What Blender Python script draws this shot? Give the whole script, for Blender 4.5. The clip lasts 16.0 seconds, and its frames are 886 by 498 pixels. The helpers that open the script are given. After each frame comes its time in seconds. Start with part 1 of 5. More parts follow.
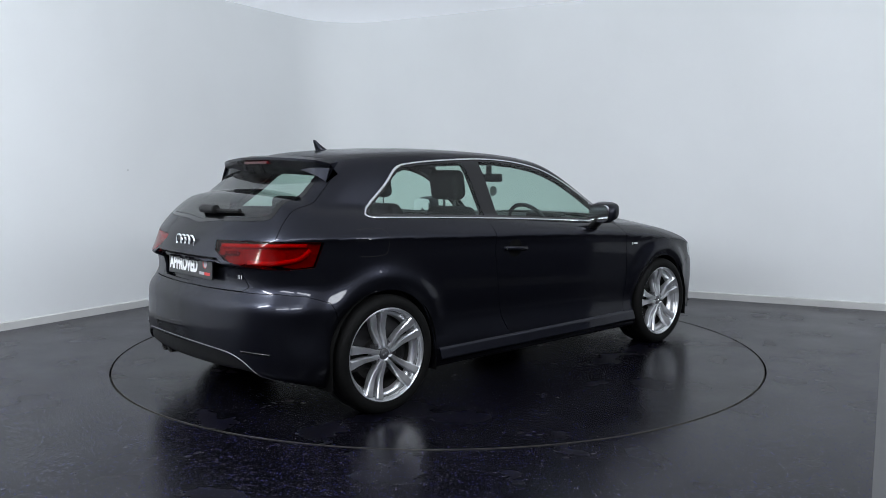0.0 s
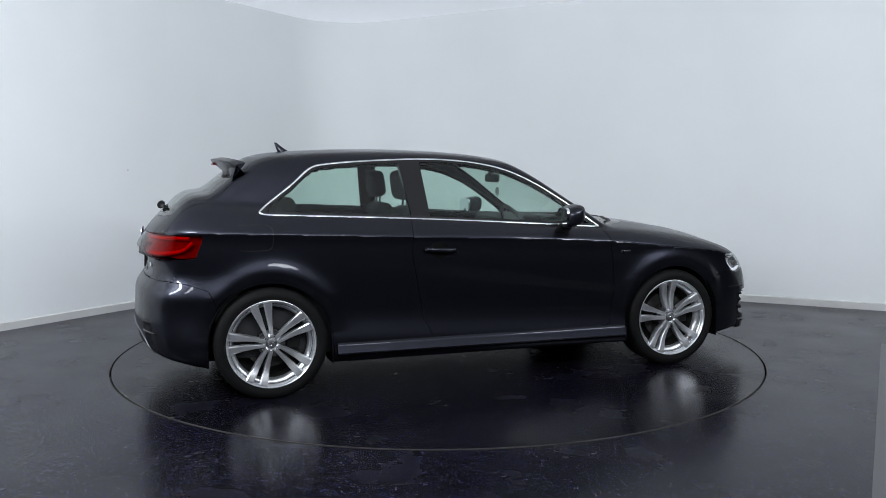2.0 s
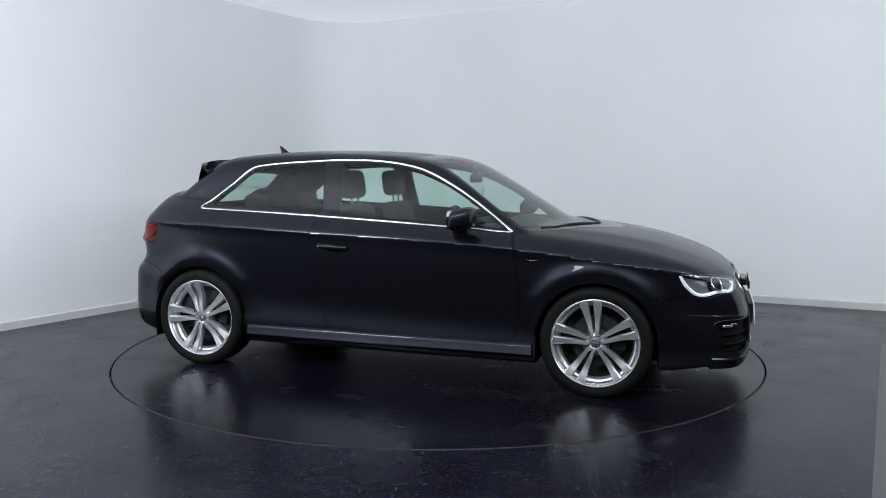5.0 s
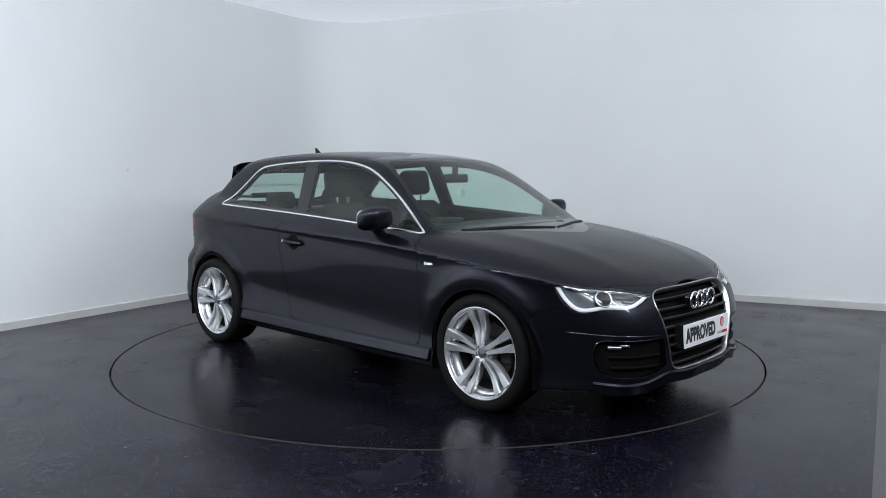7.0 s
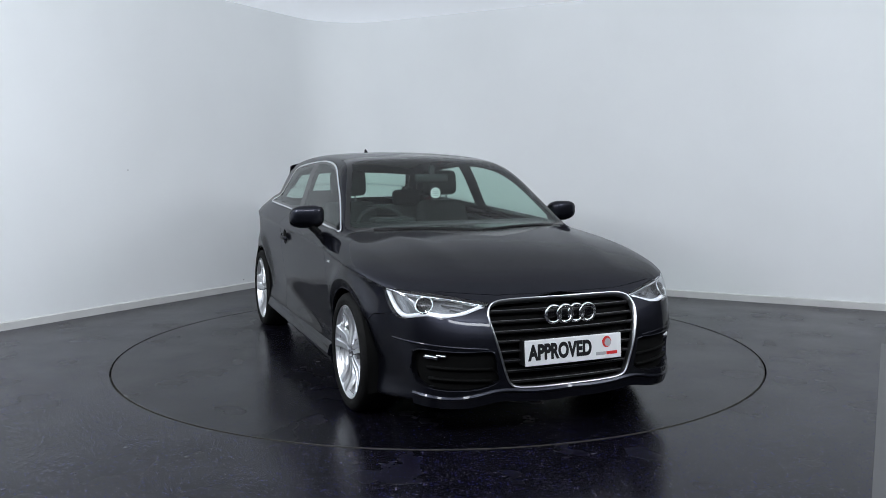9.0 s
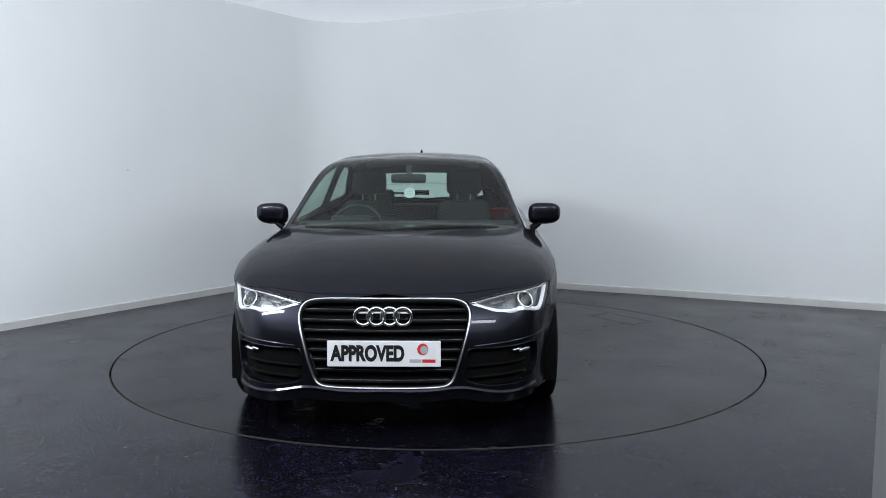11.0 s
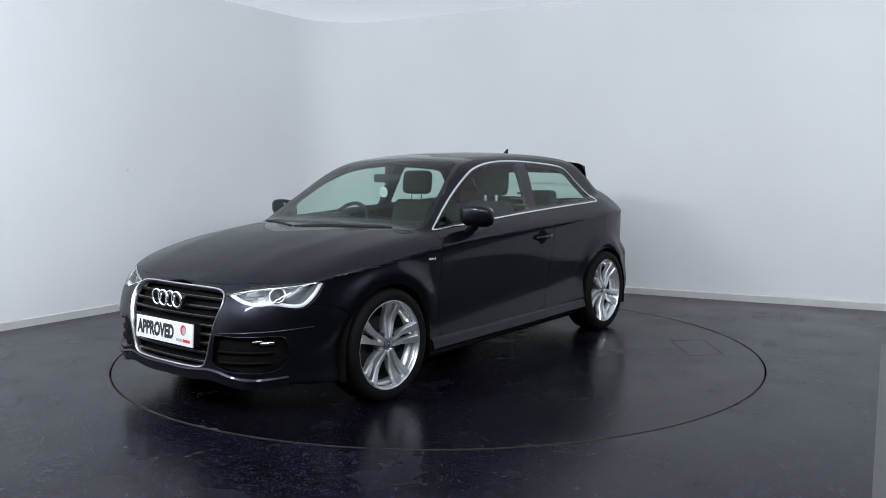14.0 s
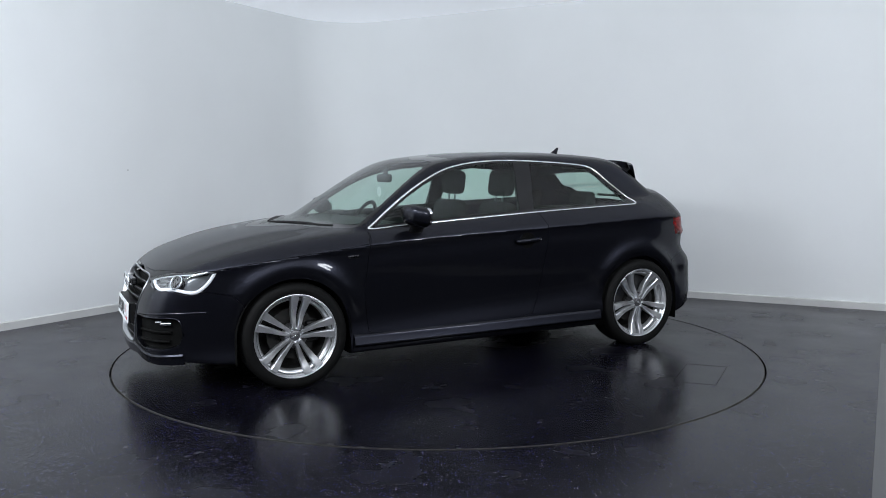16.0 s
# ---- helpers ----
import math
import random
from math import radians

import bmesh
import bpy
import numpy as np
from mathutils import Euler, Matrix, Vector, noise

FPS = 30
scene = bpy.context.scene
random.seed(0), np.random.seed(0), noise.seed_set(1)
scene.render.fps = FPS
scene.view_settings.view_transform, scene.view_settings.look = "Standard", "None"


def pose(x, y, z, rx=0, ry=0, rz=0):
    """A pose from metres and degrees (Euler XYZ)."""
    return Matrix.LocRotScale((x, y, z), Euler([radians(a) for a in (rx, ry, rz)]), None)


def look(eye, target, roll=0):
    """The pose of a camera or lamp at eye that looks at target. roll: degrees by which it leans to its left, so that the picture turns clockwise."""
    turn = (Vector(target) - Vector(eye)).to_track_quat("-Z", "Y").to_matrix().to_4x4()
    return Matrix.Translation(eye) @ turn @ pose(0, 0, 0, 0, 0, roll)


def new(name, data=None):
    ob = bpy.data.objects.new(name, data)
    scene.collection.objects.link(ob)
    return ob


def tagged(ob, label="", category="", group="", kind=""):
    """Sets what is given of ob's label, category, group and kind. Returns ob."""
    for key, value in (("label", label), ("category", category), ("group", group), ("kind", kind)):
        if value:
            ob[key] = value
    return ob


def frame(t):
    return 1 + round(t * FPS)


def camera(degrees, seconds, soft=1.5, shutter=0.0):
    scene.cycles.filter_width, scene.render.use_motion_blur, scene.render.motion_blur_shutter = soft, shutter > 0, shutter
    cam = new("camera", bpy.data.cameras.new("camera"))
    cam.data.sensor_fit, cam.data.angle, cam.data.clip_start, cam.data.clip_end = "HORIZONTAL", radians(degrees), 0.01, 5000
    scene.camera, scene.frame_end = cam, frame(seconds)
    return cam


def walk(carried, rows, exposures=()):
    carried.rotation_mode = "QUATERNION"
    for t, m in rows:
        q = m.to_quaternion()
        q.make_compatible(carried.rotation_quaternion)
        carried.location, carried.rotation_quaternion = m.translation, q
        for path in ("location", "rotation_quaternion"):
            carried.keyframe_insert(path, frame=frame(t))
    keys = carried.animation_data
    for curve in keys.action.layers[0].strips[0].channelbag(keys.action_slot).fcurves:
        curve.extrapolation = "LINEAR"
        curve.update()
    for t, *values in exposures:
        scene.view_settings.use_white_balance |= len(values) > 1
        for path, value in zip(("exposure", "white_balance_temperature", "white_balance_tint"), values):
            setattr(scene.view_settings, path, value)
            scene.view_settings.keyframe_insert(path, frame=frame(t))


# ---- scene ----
# ---- camera ----
EYE = Vector((0, -5.791, 1.272))
AIM = EYE + 5 * Vector((0.0058, 0.9953, -0.09654))
cam = camera(58.25, 16.0, soft=0.7)
walk(cam, [(0, look(EYE, AIM, -0.12)), (16.0, look(EYE, AIM, -0.12))], exposures=[(0, 0.0, 6500, 10), (16.0, 0.0, 6500, 10)])

# ---- world and lights ----
world = bpy.data.worlds.new("studio_world")
scene.world = world
world.use_nodes = True
world.node_tree.nodes["Background"].inputs["Color"].default_value = (0.6, 0.7, 0.8, 1)
world.node_tree.nodes["Background"].inputs["Strength"].default_value = 0.02

CEIL = 3.05


def area_lamp(name, place, size, watts, colour, aim=None):
    lamp = bpy.data.lights.new(name, "AREA")
    lamp.shape, lamp.size, lamp.size_y, lamp.energy, lamp.color = "RECTANGLE", size[0], size[1], watts, colour
    ob = new(name, lamp)
    ob.matrix_world = look(place, aim or (place[0], place[1] + 1e-4, 0))
    return ob


COOL = (0.885, 0.938, 1.0)
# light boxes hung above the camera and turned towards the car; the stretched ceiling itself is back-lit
LIGHTS = [((-3.4, -3.6, 2.75), (-3.9, 0.2, 1.4), 138), ((-1.2, -5.1, 2.72), (-1.6, 3.0, 1.1), 40), ((1.2, -5.1, 2.72), (1.4, 3.0, 1.1), 40), ((3.9, -3.4, 2.75), (4.2, 1.5, 1.4), 80)]
for eye, aim, watts in LIGHTS:
    area_lamp("light_box_lamp", Vector(eye) + (Vector(aim) - Vector(eye)).normalized() * 0.05, (2.0, 0.34), watts, COOL, aim)
# ---- materials ----
def material(name, colour, rough=0.5, metal=0.0, coat=0.0, vary=0.0, vary_scale=6.0, bump=0.0, bump_scale=200.0, spec=0.5, emit=0.0, coat_rough=0.03):
    m = bpy.data.materials.new(name)
    m.use_nodes = True
    nt = m.node_tree
    b = nt.nodes["Principled BSDF"]
    b.inputs["Base Color"].default_value = (*colour, 1)
    b.inputs["Roughness"].default_value = rough
    b.inputs["Metallic"].default_value = metal
    b.inputs["Coat Weight"].default_value = coat
    b.inputs["Coat Roughness"].default_value = coat_rough
    b.inputs["Specular IOR Level"].default_value = spec
    if emit:
        b.inputs["Emission Color"].default_value = (*colour, 1)
        b.inputs["Emission Strength"].default_value = emit
    co = nt.nodes.new("ShaderNodeTexCoord")
    if vary:
        n = nt.nodes.new("ShaderNodeTexNoise")
        n.inputs["Scale"].default_value, n.inputs["Detail"].default_value = vary_scale, 6
        nt.links.new(co.outputs["Object"], n.inputs["Vector"])
        r = nt.nodes.new("ShaderNodeValToRGB")
        r.color_ramp.elements[0].position, r.color_ramp.elements[1].position = 0.3, 0.7
        r.color_ramp.elements[0].color = (*[c * (1 - vary) for c in colour], 1)
        r.color_ramp.elements[1].color = (*[min(1, c * (1 + vary)) for c in colour], 1)
        nt.links.new(n.outputs["Fac"], r.inputs["Fac"])
        nt.links.new(r.outputs["Color"], b.inputs["Base Color"])
        q = nt.nodes.new("ShaderNodeMapRange")
        q.inputs["To Min"].default_value, q.inputs["To Max"].default_value = max(0.02, rough * (1 - vary)), min(1, rough * (1 + vary))
        nt.links.new(n.outputs["Fac"], q.inputs["Value"])
        nt.links.new(q.outputs["Result"], b.inputs["Roughness"])
    if bump:
        n2 = nt.nodes.new("ShaderNodeTexNoise")
        n2.inputs["Scale"].default_value, n2.inputs["Detail"].default_value = bump_scale, 3
        nt.links.new(co.outputs["Object"], n2.inputs["Vector"])
        bp = nt.nodes.new("ShaderNodeBump")
        bp.inputs["Strength"].default_value, bp.inputs["Distance"].default_value = bump, 0.002
        nt.links.new(n2.outputs["Fac"], bp.inputs["Height"])
        nt.links.new(bp.outputs["Normal"], b.inputs["Normal"])
    return m


def glass(name, tint, rough=0.0, gloss=0.10):
    """A thin pane: tinted see-through with a mirror gloss by angle."""
    m = bpy.data.materials.new(name)
    m.use_nodes = True
    nt = m.node_tree
    nt.nodes.clear()
    out = nt.nodes.new("ShaderNodeOutputMaterial")
    mix = nt.nodes.new("ShaderNodeMixShader")
    tr = nt.nodes.new("ShaderNodeBsdfTransparent")
    tr.inputs["Color"].default_value = (*tint, 1)
    gl = nt.nodes.new("ShaderNodeBsdfGlossy")
    gl.inputs["Roughness"].default_value = rough
    # gloss by angle: 4 % head on, rising to full at grazing angles
    lw = nt.nodes.new("ShaderNodeLayerWeight")
    lw.inputs["Blend"].default_value = 0.5
    pw = nt.nodes.new("ShaderNodeMath")
    pw.operation = "POWER"
    pw.inputs[1].default_value = 5.0
    ma = nt.nodes.new("ShaderNodeMath")
    ma.operation = "MULTIPLY_ADD"
    ma.inputs[1].default_value, ma.inputs[2].default_value = 0.9, gloss
    nt.links.new(lw.outputs["Facing"], pw.inputs[0])
    nt.links.new(pw.outputs["Value"], ma.inputs[0])
    nt.links.new(ma.outputs["Value"], mix.inputs["Fac"])
    nt.links.new(tr.outputs["BSDF"], mix.inputs[1])
    nt.links.new(gl.outputs["BSDF"], mix.inputs[2])
    nt.links.new(mix.outputs["Shader"], out.inputs["Surface"])
    return m


def flecked_floor(name, scarce=0.70):
    """Dark safety vinyl with small blue and pale flecks under a semi-gloss coat."""
    m = material(name, (0.016, 0.017, 0.021), 0.3, spec=0.19)
    nt = m.node_tree
    b = nt.nodes["Principled BSDF"]
    b.inputs["Specular Tint"].default_value = (0.88, 0.87, 1.0, 1)
    co = nt.nodes.new("ShaderNodeTexCoord")
    base = nt.nodes.new("ShaderNodeTexNoise")
    base.inputs["Scale"].default_value, base.inputs["Detail"].default_value = 1.6, 8
    nt.links.new(co.outputs["Object"], base.inputs["Vector"])
    last = nt.nodes.new("ShaderNodeMix")
    last.data_type = "RGBA"
    last.inputs["A"].default_value = (0.0016, 0.0016, 0.0030, 1)
    last.inputs["B"].default_value = (0.0036, 0.0035, 0.0060, 1)
    nt.links.new(base.outputs["Fac"], last.inputs["Factor"])
    colour = last.outputs["Result"]
    for scale, cut, tone in ((70.0, 0.22, (0.04, 0.045, 0.20)), (82.0, 0.16, (0.40, 0.38, 0.44)), (56.0, 0.15, (0.04, 0.04, 0.22)), (130.0, 0.26, (0.08, 0.07, 0.13))):
        v = nt.nodes.new("ShaderNodeTexVoronoi")
        v.inputs["Scale"].default_value = scale
        nt.links.new(co.outputs["Object"], v.inputs["Vector"])
        # only some cells carry a fleck
        sep = nt.nodes.new("ShaderNodeSeparateColor")
        nt.links.new(v.outputs["Color"], sep.inputs["Color"])
        some = nt.nodes.new("ShaderNodeMath")
        some.operation = "GREATER_THAN"
        some.inputs[1].default_value = scarce
        nt.links.new(sep.outputs["Red"], some.inputs[0])
        near = nt.nodes.new("ShaderNodeMath")
        near.operation = "LESS_THAN"
        near.inputs[1].default_value = cut
        nt.links.new(v.outputs["Distance"], near.inputs[0])
        both = nt.nodes.new("ShaderNodeMath")
        both.operation = "MULTIPLY"
        nt.links.new(some.outputs["Value"], both.inputs[0])
        nt.links.new(near.outputs["Value"], both.inputs[1])
        mx = nt.nodes.new("ShaderNodeMix")
        mx.data_type = "RGBA"
        mx.inputs["B"].default_value = (*tone, 1)
        nt.links.new(both.outputs["Value"], mx.inputs["Factor"])
        nt.links.new(colour, mx.inputs["A"])
        colour = mx.outputs["Result"]
    nt.links.new(colour, b.inputs["Base Color"])
    smear = nt.nodes.new("ShaderNodeTexNoise")
    smear.inputs["Scale"].default_value, smear.inputs["Detail"].default_value = 2.3, 7
    nt.links.new(co.outputs["Object"], smear.inputs["Vector"])
    rg = nt.nodes.new("ShaderNodeMapRange")
    rg.inputs["From Min"].default_value, rg.inputs["From Max"].default_value = 0.3, 0.7
    rg.inputs["To Min"].default_value, rg.inputs["To Max"].default_value = 0.20, 0.30
    nt.links.new(smear.outputs["Fac"], rg.inputs["Value"])
    nt.links.new(rg.outputs["Result"], b.inputs["Roughness"])
    fine = nt.nodes.new("ShaderNodeTexNoise")
    fine.inputs["Scale"].default_value, fine.inputs["Detail"].default_value = 260, 2
    nt.links.new(co.outputs["Object"], fine.inputs["Vector"])
    bp = nt.nodes.new("ShaderNodeBump")
    bp.inputs["Strength"].default_value, bp.inputs["Distance"].default_value = 0.06, 0.001
    nt.links.new(fine.outputs["Fac"], bp.inputs["Height"])
    nt.links.new(bp.outputs["Normal"], b.inputs["Normal"])
    return m


WALL = material("wall_paint", (0.79, 0.81, 0.815), 0.75, vary=0.025, vary_scale=0.9, bump=0.05, bump_scale=90)
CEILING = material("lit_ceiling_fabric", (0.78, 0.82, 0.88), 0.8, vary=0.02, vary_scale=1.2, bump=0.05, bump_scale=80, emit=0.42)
SKIRT = material("skirting_paint", (0.58, 0.58, 0.57), 0.35, vary=0.05, vary_scale=5)
DARKWALL = material("charcoal_wall", (0.045, 0.047, 0.052), 0.8, vary=0.1, vary_scale=2)
FLOOR = flecked_floor("flecked_vinyl")
TABLETOP = flecked_floor("turntable_vinyl", 0.90)
GAP = material("gap_rubber", (0.006, 0.006, 0.006), 0.6, vary=0.2)
GRIT = material("worn_edge", (0.045, 0.043, 0.036), 0.5, vary=0.5, vary_scale=40)
PANEL = material("light_panel", (0.93, 0.96, 1.0), 0.5, emit=3.0)
MARKGREY = material("dull_grey", (0.25, 0.25, 0.24), 0.5, metal=0.5, vary=0.1)
LAMPFRAME = material("lamp_frame", (0.75, 0.75, 0.76), 0.4, vary=0.03)
# ---- room ----
def part(name, bm, mat, parent=None, label="", smooth=False):
    me = bpy.data.meshes.new(name)
    bm.to_mesh(me)
    bm.free()
    mats = mat if isinstance(mat, (list, tuple)) else [mat]
    for m in mats:
        me.materials.append(m)
    if smooth:
        for p in me.polygons:
            p.use_smooth = True
    ob = new(name, me)
    if parent:
        ob.parent = parent
    if label:
        ob["label"] = label
    return ob


def add_box(bm, lo, hi, bevel=0.0, seg=2):
    r = bmesh.ops.create_cube(bm, size=1)
    vs = r["verts"]
    for v in vs:
        v.co = Vector([lo[k] + (v.co[k] + 0.5) * (hi[k] - lo[k]) for k in range(3)])
    if bevel:
        es = list({e for v in vs for e in v.link_edges})
        bmesh.ops.bevel(bm, geom=es, offset=bevel, segments=seg, profile=0.5, affect="EDGES")
    return vs


def box(name, lo, hi, mat, parent=None, bevel=0.0, label=""):
    bm = bmesh.new()
    add_box(bm, lo, hi, bevel)
    return part(name, bm, mat, parent, label)


def sweep_rod(bm, a, b, r):
    """A thin round rod from a to b."""
    m = (b - a).to_track_quat("Z", "Y").to_matrix().to_4x4()
    out = bmesh.ops.create_cone(bm, cap_ends=True, segments=8, radius1=r, radius2=r, depth=(b - a).length)
    for v in out["verts"]:
        v.co = (a + b) / 2 + m.to_3x3() @ v.co


# plan of the two white walls: straight runs joined by a rounded corner
LEFT_A, CORNER, RIGHT_B = Vector((-7.1, -5.11)), Vector((-1.274, 4.17)), Vector((6.6, 0.036))


def fillet(a, c, b, r, n):
    da, db = (a - c).normalized(), (b - c).normalized()
    half = da.angle(db) / 2
    reach = r / math.tan(half)
    mid = c + (da + db).normalized() * (r / math.sin(half))
    p, q = c + da * reach, c + db * reach
    a0 = math.atan2(*(p - mid).yx)
    a1 = math.atan2(*(q - mid).yx)
    d = (a1 - a0 + math.pi) % (2 * math.pi) - math.pi
    return [mid + r * Vector((math.cos(a0 + d * k / n), math.sin(a0 + d * k / n))) for k in range(n + 1)]


PLAN = [LEFT_A] + fillet(LEFT_A, CORNER, RIGHT_B, 0.75, 24) + [RIGHT_B]


def offset_plan(plan, d):
    out = []
    for k, p in enumerate(plan):
        a, b = plan[max(0, k - 1)], plan[min(len(plan) - 1, k + 1)]
        t = (b - a).normalized()
        out.append(p + Vector((-t.y, t.x)) * d)
    return out


def run(name, inner, outer, profile, mat):
    """Sweeps a closed profile of (share from inner to outer, height) along the plan."""
    bm = bmesh.new()
    rings = []
    for a, b in zip(inner, outer):
        rings.append([bm.verts.new((*(a + (b - a) * s), z)) for s, z in profile])
    n = len(profile)
    for r, q in zip(rings, rings[1:]):
        for k in range(n):
            f = bm.faces.new((r[k], r[(k + 1) % n], q[(k + 1) % n], q[k]))
            f.smooth = True
    bm.faces.new(rings[0])
    bm.faces.new(rings[-1][::-1])
    bmesh.ops.recalc_face_normals(bm, faces=bm.faces)
    return part(name, bm, mat)


wall_white = run("wall_north", PLAN, offset_plan(PLAN, 0.15), [(0, -0.05), (0, CEIL + 0.02), (1, CEIL + 0.02), (1, -0.05)], WALL)
tagged(wall_white, "white painted studio wall with a rounded corner", "wall", kind="structure")
skirt = run("baseboard", offset_plan(PLAN, -0.018), offset_plan(PLAN, -0.0005),
            [(0, 0.0), (0, 0.062), (0.3, 0.067), (1, 0.070), (1, 0.0)], SKIRT)
tagged(skirt, "white painted skirting board along the floor", "skirting board", kind="structure")
for ob in (wall_white, skirt):
    me = ob.data
    for e in me.edges:
        a, b = (me.vertices[k].co for k in e.vertices)
        e.use_edge_sharp = (a - b).xy.length > 0.03 and abs(a.z - b.z) < 0.001 or abs(a.z - b.z) < 1e-4

south = box("wall_south", (-7.3, -9.65, -0.05), (6.8, -9.5, CEIL), DARKWALL)
tagged(south, "plain charcoal end wall of the studio", "wall", kind="structure")
west = box("wall_west", (-7.25, -9.5, -0.05), (-7.1, -5.0, CEIL), DARKWALL)
tagged(west, "plain charcoal side wall of the studio", "wall", kind="structure")
east = box("wall_east", (6.6, -9.5, -0.05), (6.75, 0.2, CEIL), DARKWALL)
tagged(east, "plain charcoal side wall near the camera", "wall", kind="structure")
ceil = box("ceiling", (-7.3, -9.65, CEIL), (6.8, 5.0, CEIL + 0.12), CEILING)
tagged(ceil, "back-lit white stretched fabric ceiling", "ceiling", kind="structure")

TABLE_R = 2.243


def annulus(bm, r0, r1, z0, z1, n=128):
    rows = []
    for r, z in ((r0, z0), (r0, z1), (r1, z1), (r1, z0)):
        rows.append([bm.verts.new((r * math.cos(2 * math.pi * k / n), r * math.sin(2 * math.pi * k / n), z)) for k in range(n)])
    for a in range(4):
        p, q = rows[a], rows[(a + 1) % 4]
        for k in range(n):
            bm.faces.new((p[k], p[(k + 1) % n], q[(k + 1) % n], q[k]))
    bmesh.ops.recalc_face_normals(bm, faces=bm.faces)


def floor_sheet():
    """The floor with a round hole for the turntable."""
    bm = bmesh.new()
    n = 128
    inner = [bm.verts.new(((TABLE_R + 0.008) * math.cos(2 * math.pi * k / n), (TABLE_R + 0.008) * math.sin(2 * math.pi * k / n), 0)) for k in range(n)]
    low = [bm.verts.new((v.co.x, v.co.y, -0.06)) for v in inner]
    outer = []
    for k in range(n):
        c, s = math.cos(2 * math.pi * k / n), math.sin(2 * math.pi * k / n)
        m = min((7.2 if c > 0 else 7.4) / max(1e-6, abs(c)), (5.1 if s > 0 else 9.7) / max(1e-6, abs(s)))
        outer.append(bm.verts.new((c * m, s * m, 0)))
    for k in range(n):
        j = (k + 1) % n
        bm.faces.new((inner[k], outer[k], outer[j], inner[j]))
        bm.faces.new((low[k], inner[k], inner[j], low[j]))
    return part("floor", bm, FLOOR)


floor = tagged(floor_sheet(), "dark glossy vinyl floor with blue flecks", "floor", kind="structure")
pit = box("ground", (-7.3, -9.65, -0.2), (6.8, 5.0, -0.06), GAP)
tagged(pit, "dark slab under the vinyl floor", "floor", kind="structure")

turntable = new("turntable")
tagged(turntable, "flush round dark vinyl turntable carrying the car", "turntable")
bm = bmesh.new()
bmesh.ops.create_cone(bm, cap_ends=True, segments=128, radius1=TABLE_R - 0.006, radius2=TABLE_R - 0.006, depth=0.05)
bmesh.ops.translate(bm, verts=bm.verts, vec=(0, 0, -0.025))
part("disc", bm, TABLETOP, turntable)
bm = bmesh.new()
annulus(bm, TABLE_R - 0.0062, TABLE_R - 0.0035, -0.04, 0.0012)
part("rim", bm, GRIT, turntable, "thin worn metal edge ring")
# access hatch: a thin line frame let into the disc
H0, HU, HV = Vector((-1.19, 1.30, 0)), Vector((0.40, 0.29, 0)), Vector((-0.165, 0.185, 0))
bm = bmesh.new()
for a, b in ((H0, H0 + HU), (H0 + HU, H0 + HU + HV), (H0 + HU + HV, H0 + HV), (H0 + HV, H0)):
    t = (b - a).normalized()
    nrm = Vector((-t.y, t.x, 0)) * 0.002
    q = [bm.verts.new(p) for p in (a - nrm, b - nrm, b + nrm, a + nrm)]
    up = [bm.verts.new(v.co + Vector((0, 0, 0.001))) for v in q]
    bm.faces.new(up)
    for k in range(4):
        bm.faces.new((q[k], q[(k + 1) % 4], up[(k + 1) % 4], up[k]))
part("hatch_seam", bm, GAP, turntable, "dark seam of a square access hatch")

# pale strip of another floor covering beside the vinyl
SEAM_A, SEAM_B = Vector((1.690, -2.804)), Vector((3.274, -0.023))
bm = bmesh.new()
t = (SEAM_B - SEAM_A).normalized()
nrm = Vector((t.y, -t.x))
a0, b0 = SEAM_A - t * 2.5, SEAM_B
q = [bm.verts.new((*p, 0.0)) for p in (a0, b0, b0 + nrm * 0.5, a0 + nrm * 0.5)]
up = [bm.verts.new(v.co + Vector((0, 0, 0.003))) for v in q]
bm.faces.new(up)
for k in range(4):
    bm.faces.new((q[k], q[(k + 1) % 4], up[(k + 1) % 4], up[k]))
bmesh.ops.recalc_face_normals(bm, faces=bm.faces)
STRIP = material("worn_strip", (0.06, 0.06, 0.062), 0.4, vary=0.3, vary_scale=8, bump=0.2, bump_scale=120)
strip = tagged(part("floor_strip", bm, STRIP), "worn grey vinyl strip joined to the dark floor", "floor strip", kind="structure")

for eye, aim, watts in LIGHTS:
    lamp = new("light_box")
    lamp.matrix_world = look(eye, aim)
    tagged(lamp, "flat white light box hung above the camera", "studio light", group="hanging light boxes")
    bm = bmesh.new()
    for lo, hi in (((-1.05, -0.22, -0.04), (1.05, -0.185, 0.08)), ((-1.05, 0.185, -0.04), (1.05, 0.22, 0.08)), ((-1.05, -0.185, -0.04), (-1.015, 0.185, 0.08)), ((1.015, -0.185, -0.04), (1.05, 0.185, 0.08)), ((-1.015, -0.185, 0.06), (1.015, 0.185, 0.08))):
        add_box(bm, lo, hi)
    part("frame", bm, LAMPFRAME, lamp)
    box("diffuser", (-1.015, -0.185, -0.03), (1.015, 0.185, -0.01), PANEL, lamp)
    for dx in (-0.6, 0.6):
        up = look(eye, aim).to_3x3().inverted() @ Vector((0, 0, 1))
        bm = bmesh.new()
        a = Vector((dx, 0, 0.08))
        sweep_rod(bm, a, a + up * (CEIL - eye[2] - 0.02), 0.008)
        part("hanger", bm, LAMPFRAME, lamp)

